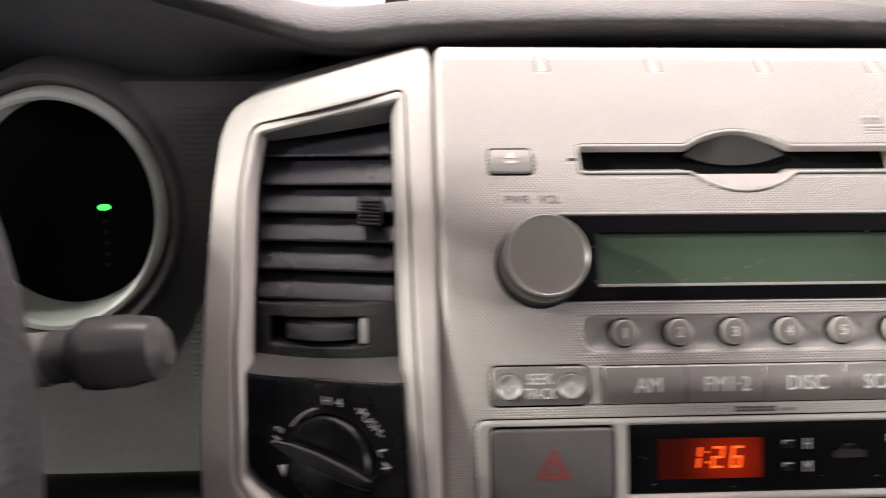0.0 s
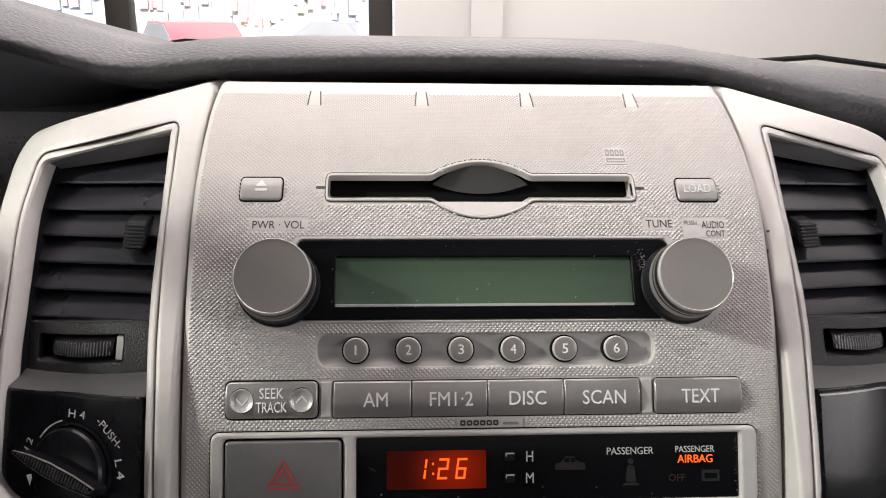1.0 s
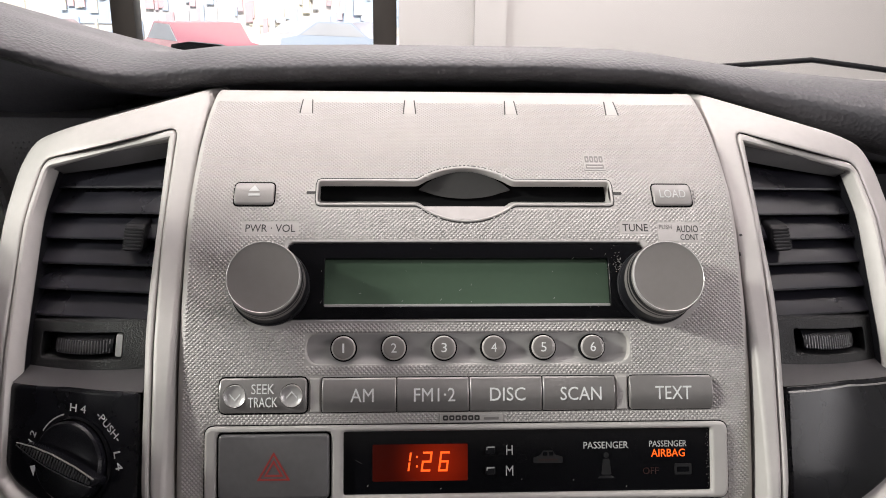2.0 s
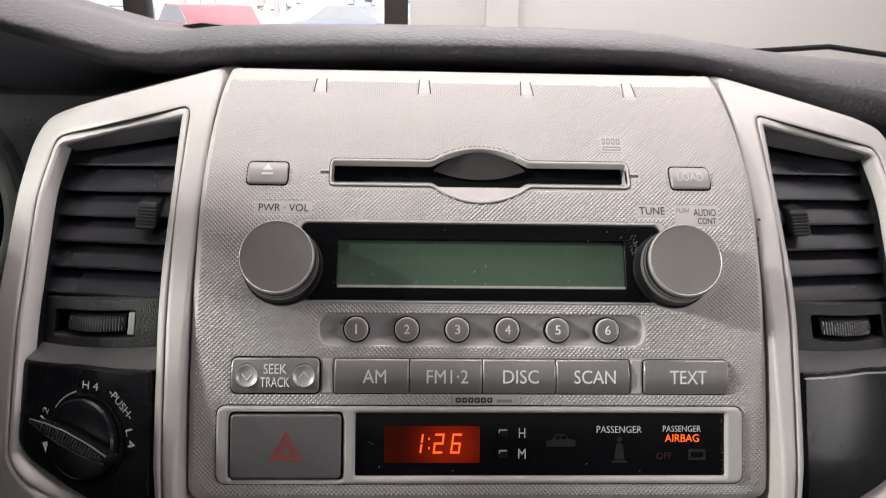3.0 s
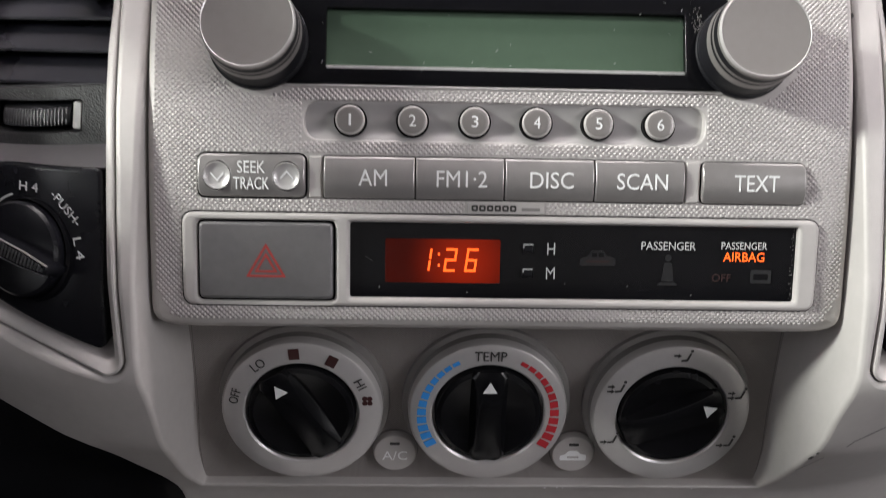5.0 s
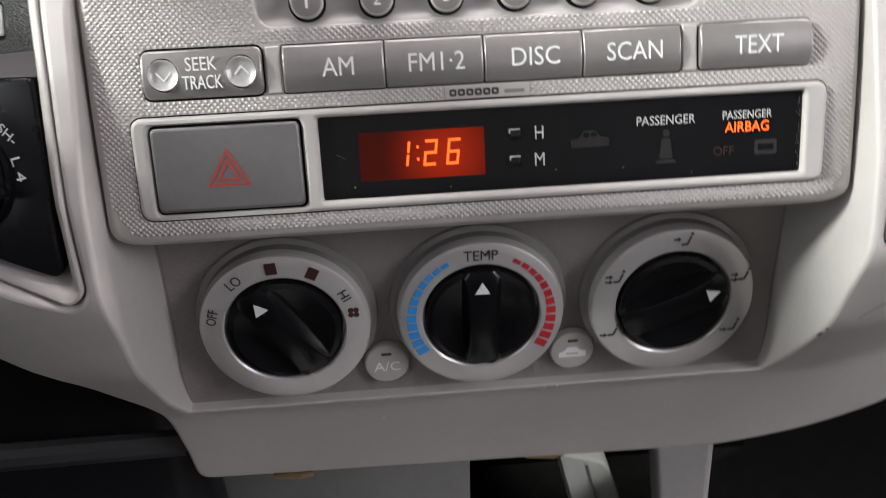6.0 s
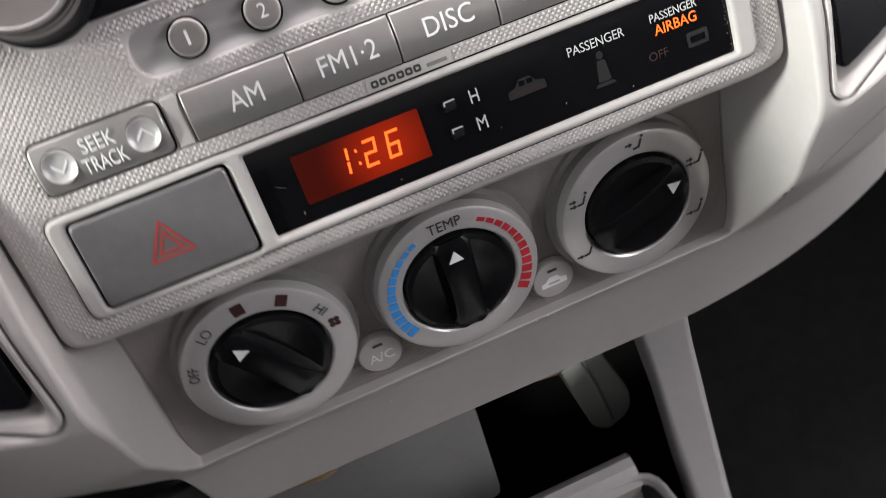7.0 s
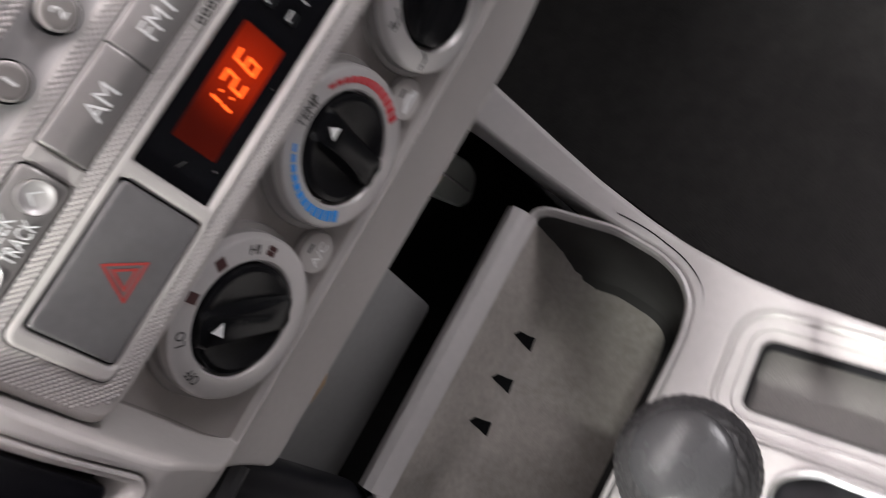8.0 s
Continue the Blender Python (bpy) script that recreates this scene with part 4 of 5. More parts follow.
def knurl_dots():
    """Thousands of small raised dots in a staggered lattice over the free parts of the faceplate, as one mesh."""
    pitch, top = 1.8, arc(1168.5)
    ks = np.arange(int(arc(1018.8) / (pitch / 2)), int(top / (pitch / 2)) + 1)
    pts = []
    keep_out = [(-99.6, -64.0, 1055.4, 1069.5), (-64.0, 64.2, 1055.5, 1069.2), (64.0, 99.4, 1055.4, 1069.3), (-105.2, 105.2, 1022.0, 1052.0), (-66.0, 66.0, 1073.0, 1085.5), (-75.0, 75.0, 1088.6, 1118.6),
                (-64.6, 64.6, 1129.8, 1141.0), (-98.1, -80.0, 1130.1, 1139.2), (80.0, 98.2, 1130.1, 1139.2), (-12.8, 13.8, 1051.0, 1056.0), (52.4, 62.8, 1143.2, 1149.6)] + [(a - 0.5, b + 0.5, c - 0.5, d + 0.5) for a, b, c, d in LEGENDS] + [(x - 3.2, x + 3.2, 1163.2, 1172) for x in (-71.2, -23.7, 23.6, 71.3)] + [(q * 65.3 - 3, q * 65.3 + 3, 1134.0, 1136.8) for q in (-1, 1)]
    for k in ks:
        z = float(np.interp(k * pitch / 2, ARC, FG))
        xs = np.arange(-64, 65) * pitch + (pitch / 2 if k % 2 else 0)
        side = 114.0 - max(0, z - 1160) * 0.18
        for x in xs:
            if abs(x) > side or any(a < x < b and c < z < d for a, b, c, d in keep_out):
                continue
            if abs(x) < 22 and abs(z - 1135.2 + 0.6) < 1.2 + 9.2 * math.cos(x / 22 * 1.5708) ** 0.7:
                continue
            if math.hypot(abs(x) - 79.2, (z - 1101.6) * 1.15) < 18.0:
                continue
            if z < 1026 and abs(x) > 103 and math.hypot(abs(x) - 103, 1026 - z) > 9.0:
                continue
            pts.append((x, z))
    pts = np.array(pts)
    y = np.interp(pts[:, 1], FG, FV) + 0.006 * np.maximum(0.0, np.abs(pts[:, 0]) - 98.5) ** 2 + 0.085 * np.maximum(0.0, 1020.0 - pts[:, 1]) ** 2
    s = (np.interp(pts[:, 1] + 2, FG, FV) - np.interp(pts[:, 1] - 2, FG, FV)) / 4
    k = np.hypot(1, s)
    o = np.stack([pts[:, 0], y, pts[:, 1]], 1)
    up, nn = np.stack([0 * s, s / k, 1 / k], 1), np.stack([0 * s, -1 / k, s / k], 1)
    rt = np.array([1.0, 0, 0])
    rings = []
    for r, h in ((0.68, -0.03), (0.38, 0.30)):
        for j in range(6):
            a = math.pi / 3 * j
            rings.append(o + rt * r * math.cos(a) + up * r * math.sin(a) + nn * h)
    rings.append(o + nn * 0.41)
    v = np.stack(rings, 1).reshape(-1, 3) / 1000
    faces = []
    for i in range(len(pts)):
        b = 13 * i
        for j in range(6):
            q = (j + 1) % 6
            faces.append((b + j, b + q, b + 6 + q, b + 6 + j))
            faces.append((b + 6 + j, b + 6 + q, b + 12))
    me = bpy.data.meshes.new("knurling")
    me.from_pydata(v.tolist(), [], faces)
    me.polygons.foreach_set("use_smooth", [True] * len(faces))
    me.materials.append(KNURL)
    ob = new("knurling", me)
    ob.parent = radio
    ob.matrix_parent_inverse = Matrix.Translation(-base_of(radio))
    return tagged(ob, kind="stuff")


knurl_dots()

# ---- clock and hazard panel ----
clock = thing("clock_panel", on_face(0, 1023), "silver framed panel with red digital clock and hazard switch", "clock panel")
haz_hole = box2(-99.6, -55.0, 1024.2, 1049.2, 2, 4)
win_hole = box2(-50.3, 97.6, 1025.4, 1049.0, 0.8, 2)
part("frame", sheet([box2(-104.6, 104.6, 1022.6, 1051.4, 4, 5), haz_hole, win_hole], 1.6, -6, 1.3, on_face, 4, 0, 4), SILVER, clock, "smooth satin silver frame")
part("frame_gap", sheet([box2(-105.0, 105.0, 1022.2, 1051.8, 4.3, 5), box2(-52, 99, 1024, 1050, 1, 2)], 0.1, -1, 0, on_face, 4), NEAR_BLACK, clock)
hz = part("hazard_button", sheet([box2(-98.9, -55.7, 1024.9, 1048.5, 1.8, 4)], 2.2, -5, 1.0, on_face, 4, 0, 4), HAZ, clock, "worn grey hazard button")


def triangle(cx, cz, r):
    return rounded([(cx - r * 0.92, cz - r * 0.5), (cx + r * 0.92, cz - r * 0.5), (cx, cz + r)], 0.25, 2)


flat(triangle(-77.3, 1035.2, 7.0), on_face, 2.2, RED, hz, "hazard_triangle", holes=[triangle(-77.3, 1035.2, 5.7)])
flat(triangle(-77.3, 1035.2, 4.1), on_face, 2.2, RED, hz, "hazard_triangle", holes=[triangle(-77.3, 1035.2, 2.8)])
cw = part("clock_window", sheet([box2(-50.6, 97.9, 1025.1, 1049.3, 0.4, 1)], -0.6, -3, 0, on_face, 4), GLOSS, clock, "gloss black clock window")
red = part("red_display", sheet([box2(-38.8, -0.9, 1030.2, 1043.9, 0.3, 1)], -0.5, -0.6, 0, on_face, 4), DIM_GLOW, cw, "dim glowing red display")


def digit(cx, cz, w, hgt, segments):
    t = 0.75
    q = {"a": (-w, hgt - t, w, hgt), "d": (-w, -hgt, w, -hgt + t), "g": (-w, -t / 2, w, t / 2), "f": (-w, 0.3, -w + t, hgt - 0.3), "b": (w - t, 0.3, w, hgt - 0.3), "e": (-w, -hgt + 0.3, -w + t, -0.3), "c": (w - t, -hgt + 0.3, w, -0.3)}
    for sg in segments:
        x0, z0, x1, z1 = q[sg]
        lp = [(cx + x + 0.14 * z, cz + z) for x, z in ((x0, z0), (x1, z0), (x1, z1), (x0, z1))]
        flat(lp, on_face, -0.46, GLOW, red, "digit_bar")


digit(-25.6, 1037.4, 1.9, 3.7, "bc")
digit(-17.3, 1037.4, 1.9, 3.7, "abged")
digit(-10.4, 1037.4, 1.9, 3.7, "afgedc")
for z in (1035.7, 1039.2):
    flat(box2(-21.5, -20.8, z - 0.4, z + 0.4, 0.1, 1), on_face, -0.46, GLOW, red, "colon_dot")
for z, word in ((1041.6, "H"), (1033.9, "M")):
    b = part("set_button", sheet([box2(6.6, 9.8, z - 1.4, z + 1.0, 0.4, 2)], 0.5, -1, 0.4, on_face), BLACK, clock)
    part("button_rim", sheet([box2(6.2, 10.2, z - 1.8, z + 1.3, 0.5, 2), box2(6.6, 9.9, z - 1.4, z + 1.2, 0.3, 2)], 0.1, -1, 0.1, on_face), BLACK, b)
    # L-shaped pale strip painted in for the highlight on the button's edge.
    part("edge_highlight", sheet([rounded([(6.5, z - 0.1), (6.9, z - 0.1), (6.95, z + 0.75), (10.0, z + 0.85), (9.9, z + 1.2), (6.6, z + 1.15)], 0.12, 1)], 0.55, -0.5, 0.05, on_face), LIGHT, b, "pale strip painting the lit top edge")
    letters(word, 15.9, z - 0.3, 2.6 if word == "H" else 3.0, 3.7, on_face, -0.58, LIGHT, cw)
letters("PASSENGER", 55.0, 1042.7, 18.2, 2.6, on_face, -0.58, LIGHT, cw)
letters("PASSENGER", 80.4, 1043.0, 15.4, 2.3, on_face, -0.58, LIGHT, cw)
letters("AIRBAG", 80.4, 1039.5, 13.8, 2.9, on_face, -0.58, AMBER, cw)
flat(rounded([(25.6, 1036.2), (37.4, 1036.2), (37.4, 1038.6), (34.5, 1039.2), (33.2, 1041.0), (29.6, 1041.0), (28, 1039.0), (25.6, 1038.4)], 0.4, 2), on_face, -0.58, FAINT, cw, "faint_mark")
flat(rounded([(53.0, 1031.5), (57.2, 1031.5), (56.4, 1037.5), (53.8, 1037.5)], 0.6, 2), on_face, -0.58, FAINT, cw, "faint_mark")
flat(box2(83.0, 90.0, 1031.2, 1035.4, 0.5, 2), on_face, -0.58, FAINT, cw, "faint_mark", holes=[box2(84, 89, 1032.2, 1034.2, 0.2, 1)])

random.seed(21)
for k in range(34):
    x0, z0, q = 96.9 - abs(random.gauss(0, 0.5)), random.uniform(1026.2, 1048.0), random.uniform(0.12, 0.45)
    flat([(x0, z0), (x0 + 0.5 * q, z0 + 0.1), (x0 + 0.4 * q, z0 + q), (x0 - 0.1, z0 + 0.7 * q)], on_face, -0.55, GUN, cw, "grime", thin=0.03)
for x0, z0, dx, dz in ((-45.5, 1038.2, 2.6, -1.4), (-41.0, 1028.4, 0.4, 0.5), (41.5, 1029.6, 0.35, 0.3), (20.6, 1030.2, 0.3, 0.2), (-12.0, 1027.2, 0.5, 0.1), (63.0, 1027.0, 0.4, 0.25)):
    flat([(x0, z0), (x0 + 0.16, z0 - 0.14), (x0 + dx + 0.14, z0 + dz), (x0 + dx, z0 + dz + 0.14)], on_face, -0.55, GREY, cw, "scratch", thin=0.03)
letters("OFF", 73.2, 1032.8, 6.4, 2.5, on_face, -0.56, DULLRED, cw, "faint_mark")
for x0, x1, z0, z1 in ((29.4, 31.2, 1039.0, 1040.4), (31.8, 33.6, 1039.0, 1040.4)):
    flat(box2(x0, x1, z0, z1, 0.2, 1), on_face, -0.42, GLOSS, cw, "faint_mark", thin=0.03)
flat(box2(27.6, 35.4, 1037.2, 1037.8, 0.2, 1), on_face, -0.42, DULLRED, cw, "faint_mark", thin=0.03)
flat(disc2(55.1, 1038.9, 1.1, 16), on_face, -0.58, FAINT, cw, "faint_mark")
flat(rounded([(51.6, 1030.2), (58.6, 1030.2), (57.6, 1031.2), (52.6, 1031.2)], 0.3, 1), on_face, -0.58, FAINT, cw, "faint_mark")

# ---- climate controls ----
climate = thing("climate_panel", on_climate(0, 925), "silver climate control panel with three black rotary dials", "climate controls")
part("plate", sheet([rounded([(-119, 918), (119, 918), (121, 1016), (-121, 1016)], 2)], 0.0, -6, 0.5, on_climate, 20, 20), FINE, climate, "finely textured silver plate")

for s in (-1, 1):
    edge = [(115.0, 1004), (114.8, 990), (115.3, 960), (116.6, 938), (115.8, 921.4)]
    strip = [(s * a, b) for a, b in edge] + [(s * (a - 0.35), b + (0.35 if b < 930 else 0)) for a, b in edge[::-1]]
    part("edge_gap", sheet([strip], 0.12, -0.5, 0, on_climate), GUN, climate)


def rotary(x, angle, label):
    fn = lambda u, v, h: on_climate(x + u, 960.6 + v, h)
    d = part("dial_bezel", lathe([(33.0, 0.0), (32.4, 1.2), (31.4, 2.0), (31.2, 8.2), (30.6, 9.6), (29.6, 10.2), (22.6, 10.4), (21.9, 9.8), (21.6, 6.0), (0.5, 6.0)], fn, 72), BRIGHT, climate, "bright silver dial bezel")
    # Darker grey ring puts the shade at the bezel's foot into colour.
    part("bezel_foot", lathe([(34.0, 0.0), (33.6, 1.6), (31.6, 2.2), (31.3, 5.5)], fn, 72), GUN, d)
    k = part("knob", lathe([(20.9, 4.0), (20.9, 9.4), (20.2, 10.8), (18.4, 11.5), (14, 10.4), (8, 9.6), (0.5, 9.4)], fn, 72), DOME, d, label)
    c, s = math.cos(radians(angle)), math.sin(radians(angle))
    gf = lambda u, v, h: fn(u * c - v * s, u * s + v * c, h)
    rows = []
    for i in range(17):
        u = -20.0 + 40.0 * i / 16
        w = 5.4 + 1.6 * (u / 20) ** 2
        top = 14.6 - 2.2 * (abs(u) / 20) ** 3
        lim = math.sqrt(max(0.0, 20.4 ** 2 - u * u))
        w = min(w, lim + 0.8)
        rows.append([gf(u, v, h) for v, h in ((-w - 2.2, 9.0), (-w - 0.4, 11.6), (-w + 0.5, top - 0.4), (-w + 1.4, top), (0, top - 0.5), (w - 1.4, top), (w - 0.5, top - 0.4), (w + 0.4, 11.6), (w + 2.2, 9.0))])
    part("grip", loft(rows, caps=True), DOME, k)
    tri = [(17.0, 0), (12.2, 2.75), (12.2, -2.75)]
    flat(tri, gf, 14.2, WHITE, k, "pointer_mark", thin=0.25)
    return d


def ring_text(word, x, deg, r, width, height, mat, parent):
    a = radians(deg)
    letters(word, x + r * math.cos(a), 960.6 + r * math.sin(a), width, height, on_climate, 10.45, mat, parent, turn=deg - 90)


def ring_bar(x, deg, r, w, hgt, mat, parent, name="mark"):
    a = radians(deg)
    c, s = math.cos(a), math.sin(a)
    lp = [(x + p * c - q * s, 960.6 + p * s + q * c) for p, q in ((r - hgt / 2, -w / 2), (r + hgt / 2, -w / 2), (r + hgt / 2, w / 2), (r - hgt / 2, w / 2))]
    flat(lp, on_climate, 10.42, mat, parent, name)


fan = rotary(-72.5, 122, "gloss black fan speed knob")
ring_text("OFF", -72.5, 163, 26.4, 6.6, 3.6, INK, fan)
ring_text("LO", -72.5, 126, 26.4, 5.6, 3.8, INK, fan)
ring_bar(-72.5, 94, 26.2, 4.0, 4.6, MAROON, fan)
ring_bar(-72.5, 62, 26.2, 4.0, 4.6, MAROON, fan)
ring_text("HI", -72.5, 30, 26.4, 4.2, 3.6, INK, fan)
for k in range(4):
    a = radians(45 + 90 * k)
    cx, cz = -72.5 + 26.2 * math.cos(radians(13)), 960.6 + 26.2 * math.sin(radians(13))
    flat(disc2(cx + 1.4 * math.cos(a), cz + 1.4 * math.sin(a), 1.05, 12), on_climate, 10.42, MAROON, fan, "fan_blade")
temp = rotary(0, 90, "gloss black temperature knob")
ring_text("TEMP", 0, 90, 26.0, 12.4, 4.0, INK, temp)
for k in range(12):
    ring_bar(0, 120 + 8.2 * k, 26.0, 2.9, 1.6 + 0.26 * k, BLUE, temp, "cold_mark")
    ring_bar(0, 60 - 8.2 * k, 26.0, 2.9, 1.6 + 0.26 * k, SCARLET, temp, "warm_mark")
mode = rotary(72.5, 22, "gloss black airflow knob")
for deg, arrows in ((88, (0.9,)), (152, (0.9, -1.2)), (22, (0.9, -1.2)), (205, (-1.2,)), (-28, (-1.2,))):
    a = radians(deg)
    cx, cz = 72.5 + 26.2 * math.cos(a), 960.6 + 26.2 * math.sin(a)
    flat(rounded([(cx - 0.6, cz - 1.7), (cx + 1.9, cz - 1.5), (cx + 3.2, cz + 1.9), (cx + 2.5, cz + 2.2), (cx + 1.4, cz - 0.7), (cx - 0.6, cz - 0.9)], 0.2, 1), on_climate, 10.42, INK, mode, "airflow_mark")
    flat(disc2(cx + 3.1, cz + 3.0, 0.62, 12), on_climate, 10.42, INK, mode, "airflow_mark")
    for dz in arrows:
        flat([(cx - 3.6, cz + dz + 0.35), (cx - 2.0, cz + dz + 0.35), (cx - 2.0, cz + dz + 1.0), (cx - 0.7, cz + dz), (cx - 2.0, cz + dz - 1.0), (cx - 2.0, cz + dz - 0.35), (cx - 3.6, cz + dz - 0.35)], on_climate, 10.42, INK, mode, "airflow_mark")
for x, word in ((-36.6, "A/C"), (36.6, "")):
    fn = lambda u, v, h: on_climate(x + u, 937.0 + v, h)
    part("button_gap", lathe([(9.7, 0.0), (9.6, 0.25), (0.5, 0.25)], fn, 40), GUN, climate)
    b = part("round_button", lathe([(9.0, 0.0), (8.9, 2.4), (8.3, 3.2), (6, 3.5), (0.5, 3.6)], fn, 40), SILVER, climate, "round silver push button")
    flat(box2(-2, 2, 4.3, 5.5, 0.3, 2), fn, 3.55, INK, b, "lamp_mark")
    if word:
        letters(word, 0, -0.8, 10.2, 4.2, fn, 3.6, WHITE, b)
    else:
        flat(rounded([(-5.4, -2.6), (5.4, -2.6), (5.4, 0.0), (3, 0.4), (1.6, 2.0), (-1.8, 2.0), (-3.4, 0.2), (-5.4, -0.4)], 0.4, 2), fn, 3.6, WHITE, b, "recirculation_mark", holes=[rounded([(-2.4, -1.6), (2.4, -1.6), (2.4, -0.6), (-2.4, -0.6)], 0.2, 1)])

# Matt near-white in place of silver, with the bright reflection painted in.
WHITE_RING = material("pale_gauge_ring", (0.84, 0.88, 0.85), 0.42, 0.05, 0.04, 25)

# Paler than the dash plastic, making up in colour for lacking light.
BINN = material("grained_dark_plastic", (0.16, 0.157, 0.163), 0.46, 0, 0.18, 20, 0.4, 900)

# ---- instrument cluster, stalk, steering wheel ----
cluster = thing("instrument_cluster", (-0.286, 0.10, 1.05), "dark instrument cluster with a bright ring and a green lamp", "instrument cluster")


def clu(u, v, h):
    """About the right-hand gauge; the face leans back a little."""
    return Vector((-0.3075, 0.155, 1.0865)) + Vector((u * 0.88, 0.15 * v - h + 0.1 * u, v)) / 1000


part("ring", lathe([(62.5, -6), (62.0, 1.5), (60.5, 3.6), (58.0, 4.0), (56.2, 2.6), (55.4, -4), (55.2, -24)], clu, 72, False), WHITE_RING, cluster, "gauge ring painted near-white for the light it mirrors")
part("shroud", lathe([(76, -30), (72.5, -2), (69, 2.5), (65.5, 2.0), (62.6, -4), (62.4, -16)], clu, 72, False), BINN, cluster)
part("gauge_face", lathe([(56, -22), (55, -22.2), (0.5, -22.2)], clu, 48), NEAR_BLACK, cluster)
flat(disc2(18.5, -4.0, 3.6, 20, 1.7), clu, -21.8, GREEN, cluster, "green_lamp", "lit green indicator lamp")
for k in range(5):
    flat(box2(16.5, 20.5, -12.5 - 6 * k, -10.5 - 6 * k, 0.4, 2), clu, -21.9, FAINT, cluster, "faint_mark")
binnacle = thing("binnacle_panel", (-0.23, 0.11, 0.96), "dark grained plastic panel beside the cluster", "dashboard panel")


def panel_row(z, y=None):
    """Across the panel at one height: from under the gauge's shroud, or from behind the column, to the centre trim."""
    low = math.sqrt(max(0.0, 70.0 ** 2 - (z * 1000 - 1086.5) ** 2))
    left = -0.3075 + 0.88 * low / 1000 if z > 1.05 or low > 30 else -0.40 + 0.0039 * low
    return [(x, y or 0.172 + 0.10 * (z - 1.16) + 0.2 * max(0, x + 0.21), z) for x in np.linspace(left, -0.19, 8)]


part("panel", loft([panel_row(z) for z in (0.93, 0.96, 1.0, 1.012, 1.019, 1.022, 1.025, 1.03, 1.04, 1.05, 1.06, 1.075, 1.09, 1.105, 1.12, 1.13, 1.14)] + [panel_row(1.150, 0.176), panel_row(1.156, 0.23)]), BINN, binnacle)
bm = bmesh.new()
for r in range(60):
    for c in range(13):
        z, x = 1.137 - 0.0030 * r, -0.245 + 0.0030 * c + (0.0015 if r % 2 else 0)
        y = 0.172 + 0.10 * (z - 1.16) + 0.2 * max(0, x + 0.21)
        tip = bm.verts.new((x, y - 0.0007, z))
        ring = [bm.verts.new((x + 0.001 * math.cos(k * math.pi / 3), y + 0.0001, z + 0.001 * math.sin(k * math.pi / 3))) for k in range(6)]
        for k in range(6):
            bm.faces.new((ring[k - 1], ring[k], tip))
tagged(part("pebble_grain", bm, BINN, binnacle), kind="stuff")
random.seed(7)

STALK = material("dark_grey_stalk_plastic", (0.085, 0.083, 0.086), 0.27, 0, 0.12, 30)
stalk = thing("wiper_stalk", (-0.24, 0.0, 1.08), "dark grey control stalk with a ribbed round tip", "control stalk")
part("lever", tube([(-0.36, 0.012, 1.062), (-0.30, 0.008, 1.070), (-0.262, 0.004, 1.0755), (-0.238, 0.002, 1.079)], [0.007, 0.0075, 0.0085, 0.009], 20), STALK, stalk)
part("tip", tube([(-0.2395, 0.0022, 1.0788), (-0.236, 0.002, 1.0792), (-0.232, 0.0015, 1.0797), (-0.221, 0.0005, 1.081), (-0.212, 0, 1.082), (-0.2085, 0, 1.0825)], [0.0095, 0.0120, 0.0125, 0.0122, 0.0105, 0.006], 28), STALK, stalk, "rounded dark tip")
part("collar", tube([(-0.262, 0.0044, 1.0755), (-0.248, 0.003, 1.0773)], 0.0093, 24), GUN, stalk)
part("stalk_mark", brick(-0.262, -0.252, -0.0068, -0.0060, 1.0765, 1.0795), WHITE, stalk)

wheel = thing("steering_wheel", (-0.41, -0.06, 1.0), "dark grey steering wheel rim", "steering wheel")
rows = []
ax = Matrix.Rotation(radians(-24), 3, "X")
for i in range(96):
    a = 2 * math.pi * i / 96
    c0 = ax @ Vector((0.185 * math.cos(a), 0, 0.185 * math.sin(a)))
    rd = ax @ Vector((math.cos(a), 0, math.sin(a)))
    nn = ax @ Vector((0, 1, 0))
    rows.append([Vector((-0.408, -0.10, 1.085)) + c0 + 0.0145 * (rd * math.cos(b) + nn * math.sin(b)) for b in np.linspace(0, 2 * math.pi, 17)[:-1]])
rows.append(rows[0])
bm = loft(rows, closed_u=True)
bmesh.ops.remove_doubles(bm, verts=bm.verts, dist=1e-5)
part("rim", bm, LEATHER, wheel)


def on_wheel(u, v, h):
    """On the wheel's plane, about its centre."""
    return Vector((-0.408, -0.10, 1.085)) + ax @ (Vector((u, -h, v)) / 1000)


# Unseen hub and spokes, shaped so that their shadow falls on the stack.
part("airbag_cover", sheet([rounded([(-92, -40), (-60, -72), (60, -72), (92, -40), (100, 42), (80, 62), (-80, 62), (-100, 42)], 18, 5)], 22, -30, 12, on_wheel, 0, 0, 4), BLACK, wheel, "unseen black airbag cover, shaped to block lamp light")
# Unseen block added at the column to keep lamp light off the lower trim.
part("column_light_block", brick(-0.475, -0.345, -0.118, 0.055, 0.955, 1.190, 0.02, 4), BLACK, wheel, "unseen black block added to shade the lower trim")
for s in (-1, 1):
    part("spoke", sheet([rounded([(s * a, b) for a, b in ((90, 4), (182, 8), (180, 36), (96, 58))], 8, 4)], 6, -10, 5, on_wheel), BLACK, wheel)
    part("lower_spoke", sheet([rounded([(s * a, b) for a, b in ((30, -62), (62, -62), (88, -162), (62, -174))], 6, 4)], 4, -10, 4, on_wheel), BLACK, wheel)

# Console plastic whitened, painting lamp light that misses the bracket.
WHITE_TAB = material("tab_plastic_whitened", (0.66, 0.68, 0.62), 0.5, 0, 0.06, 16)

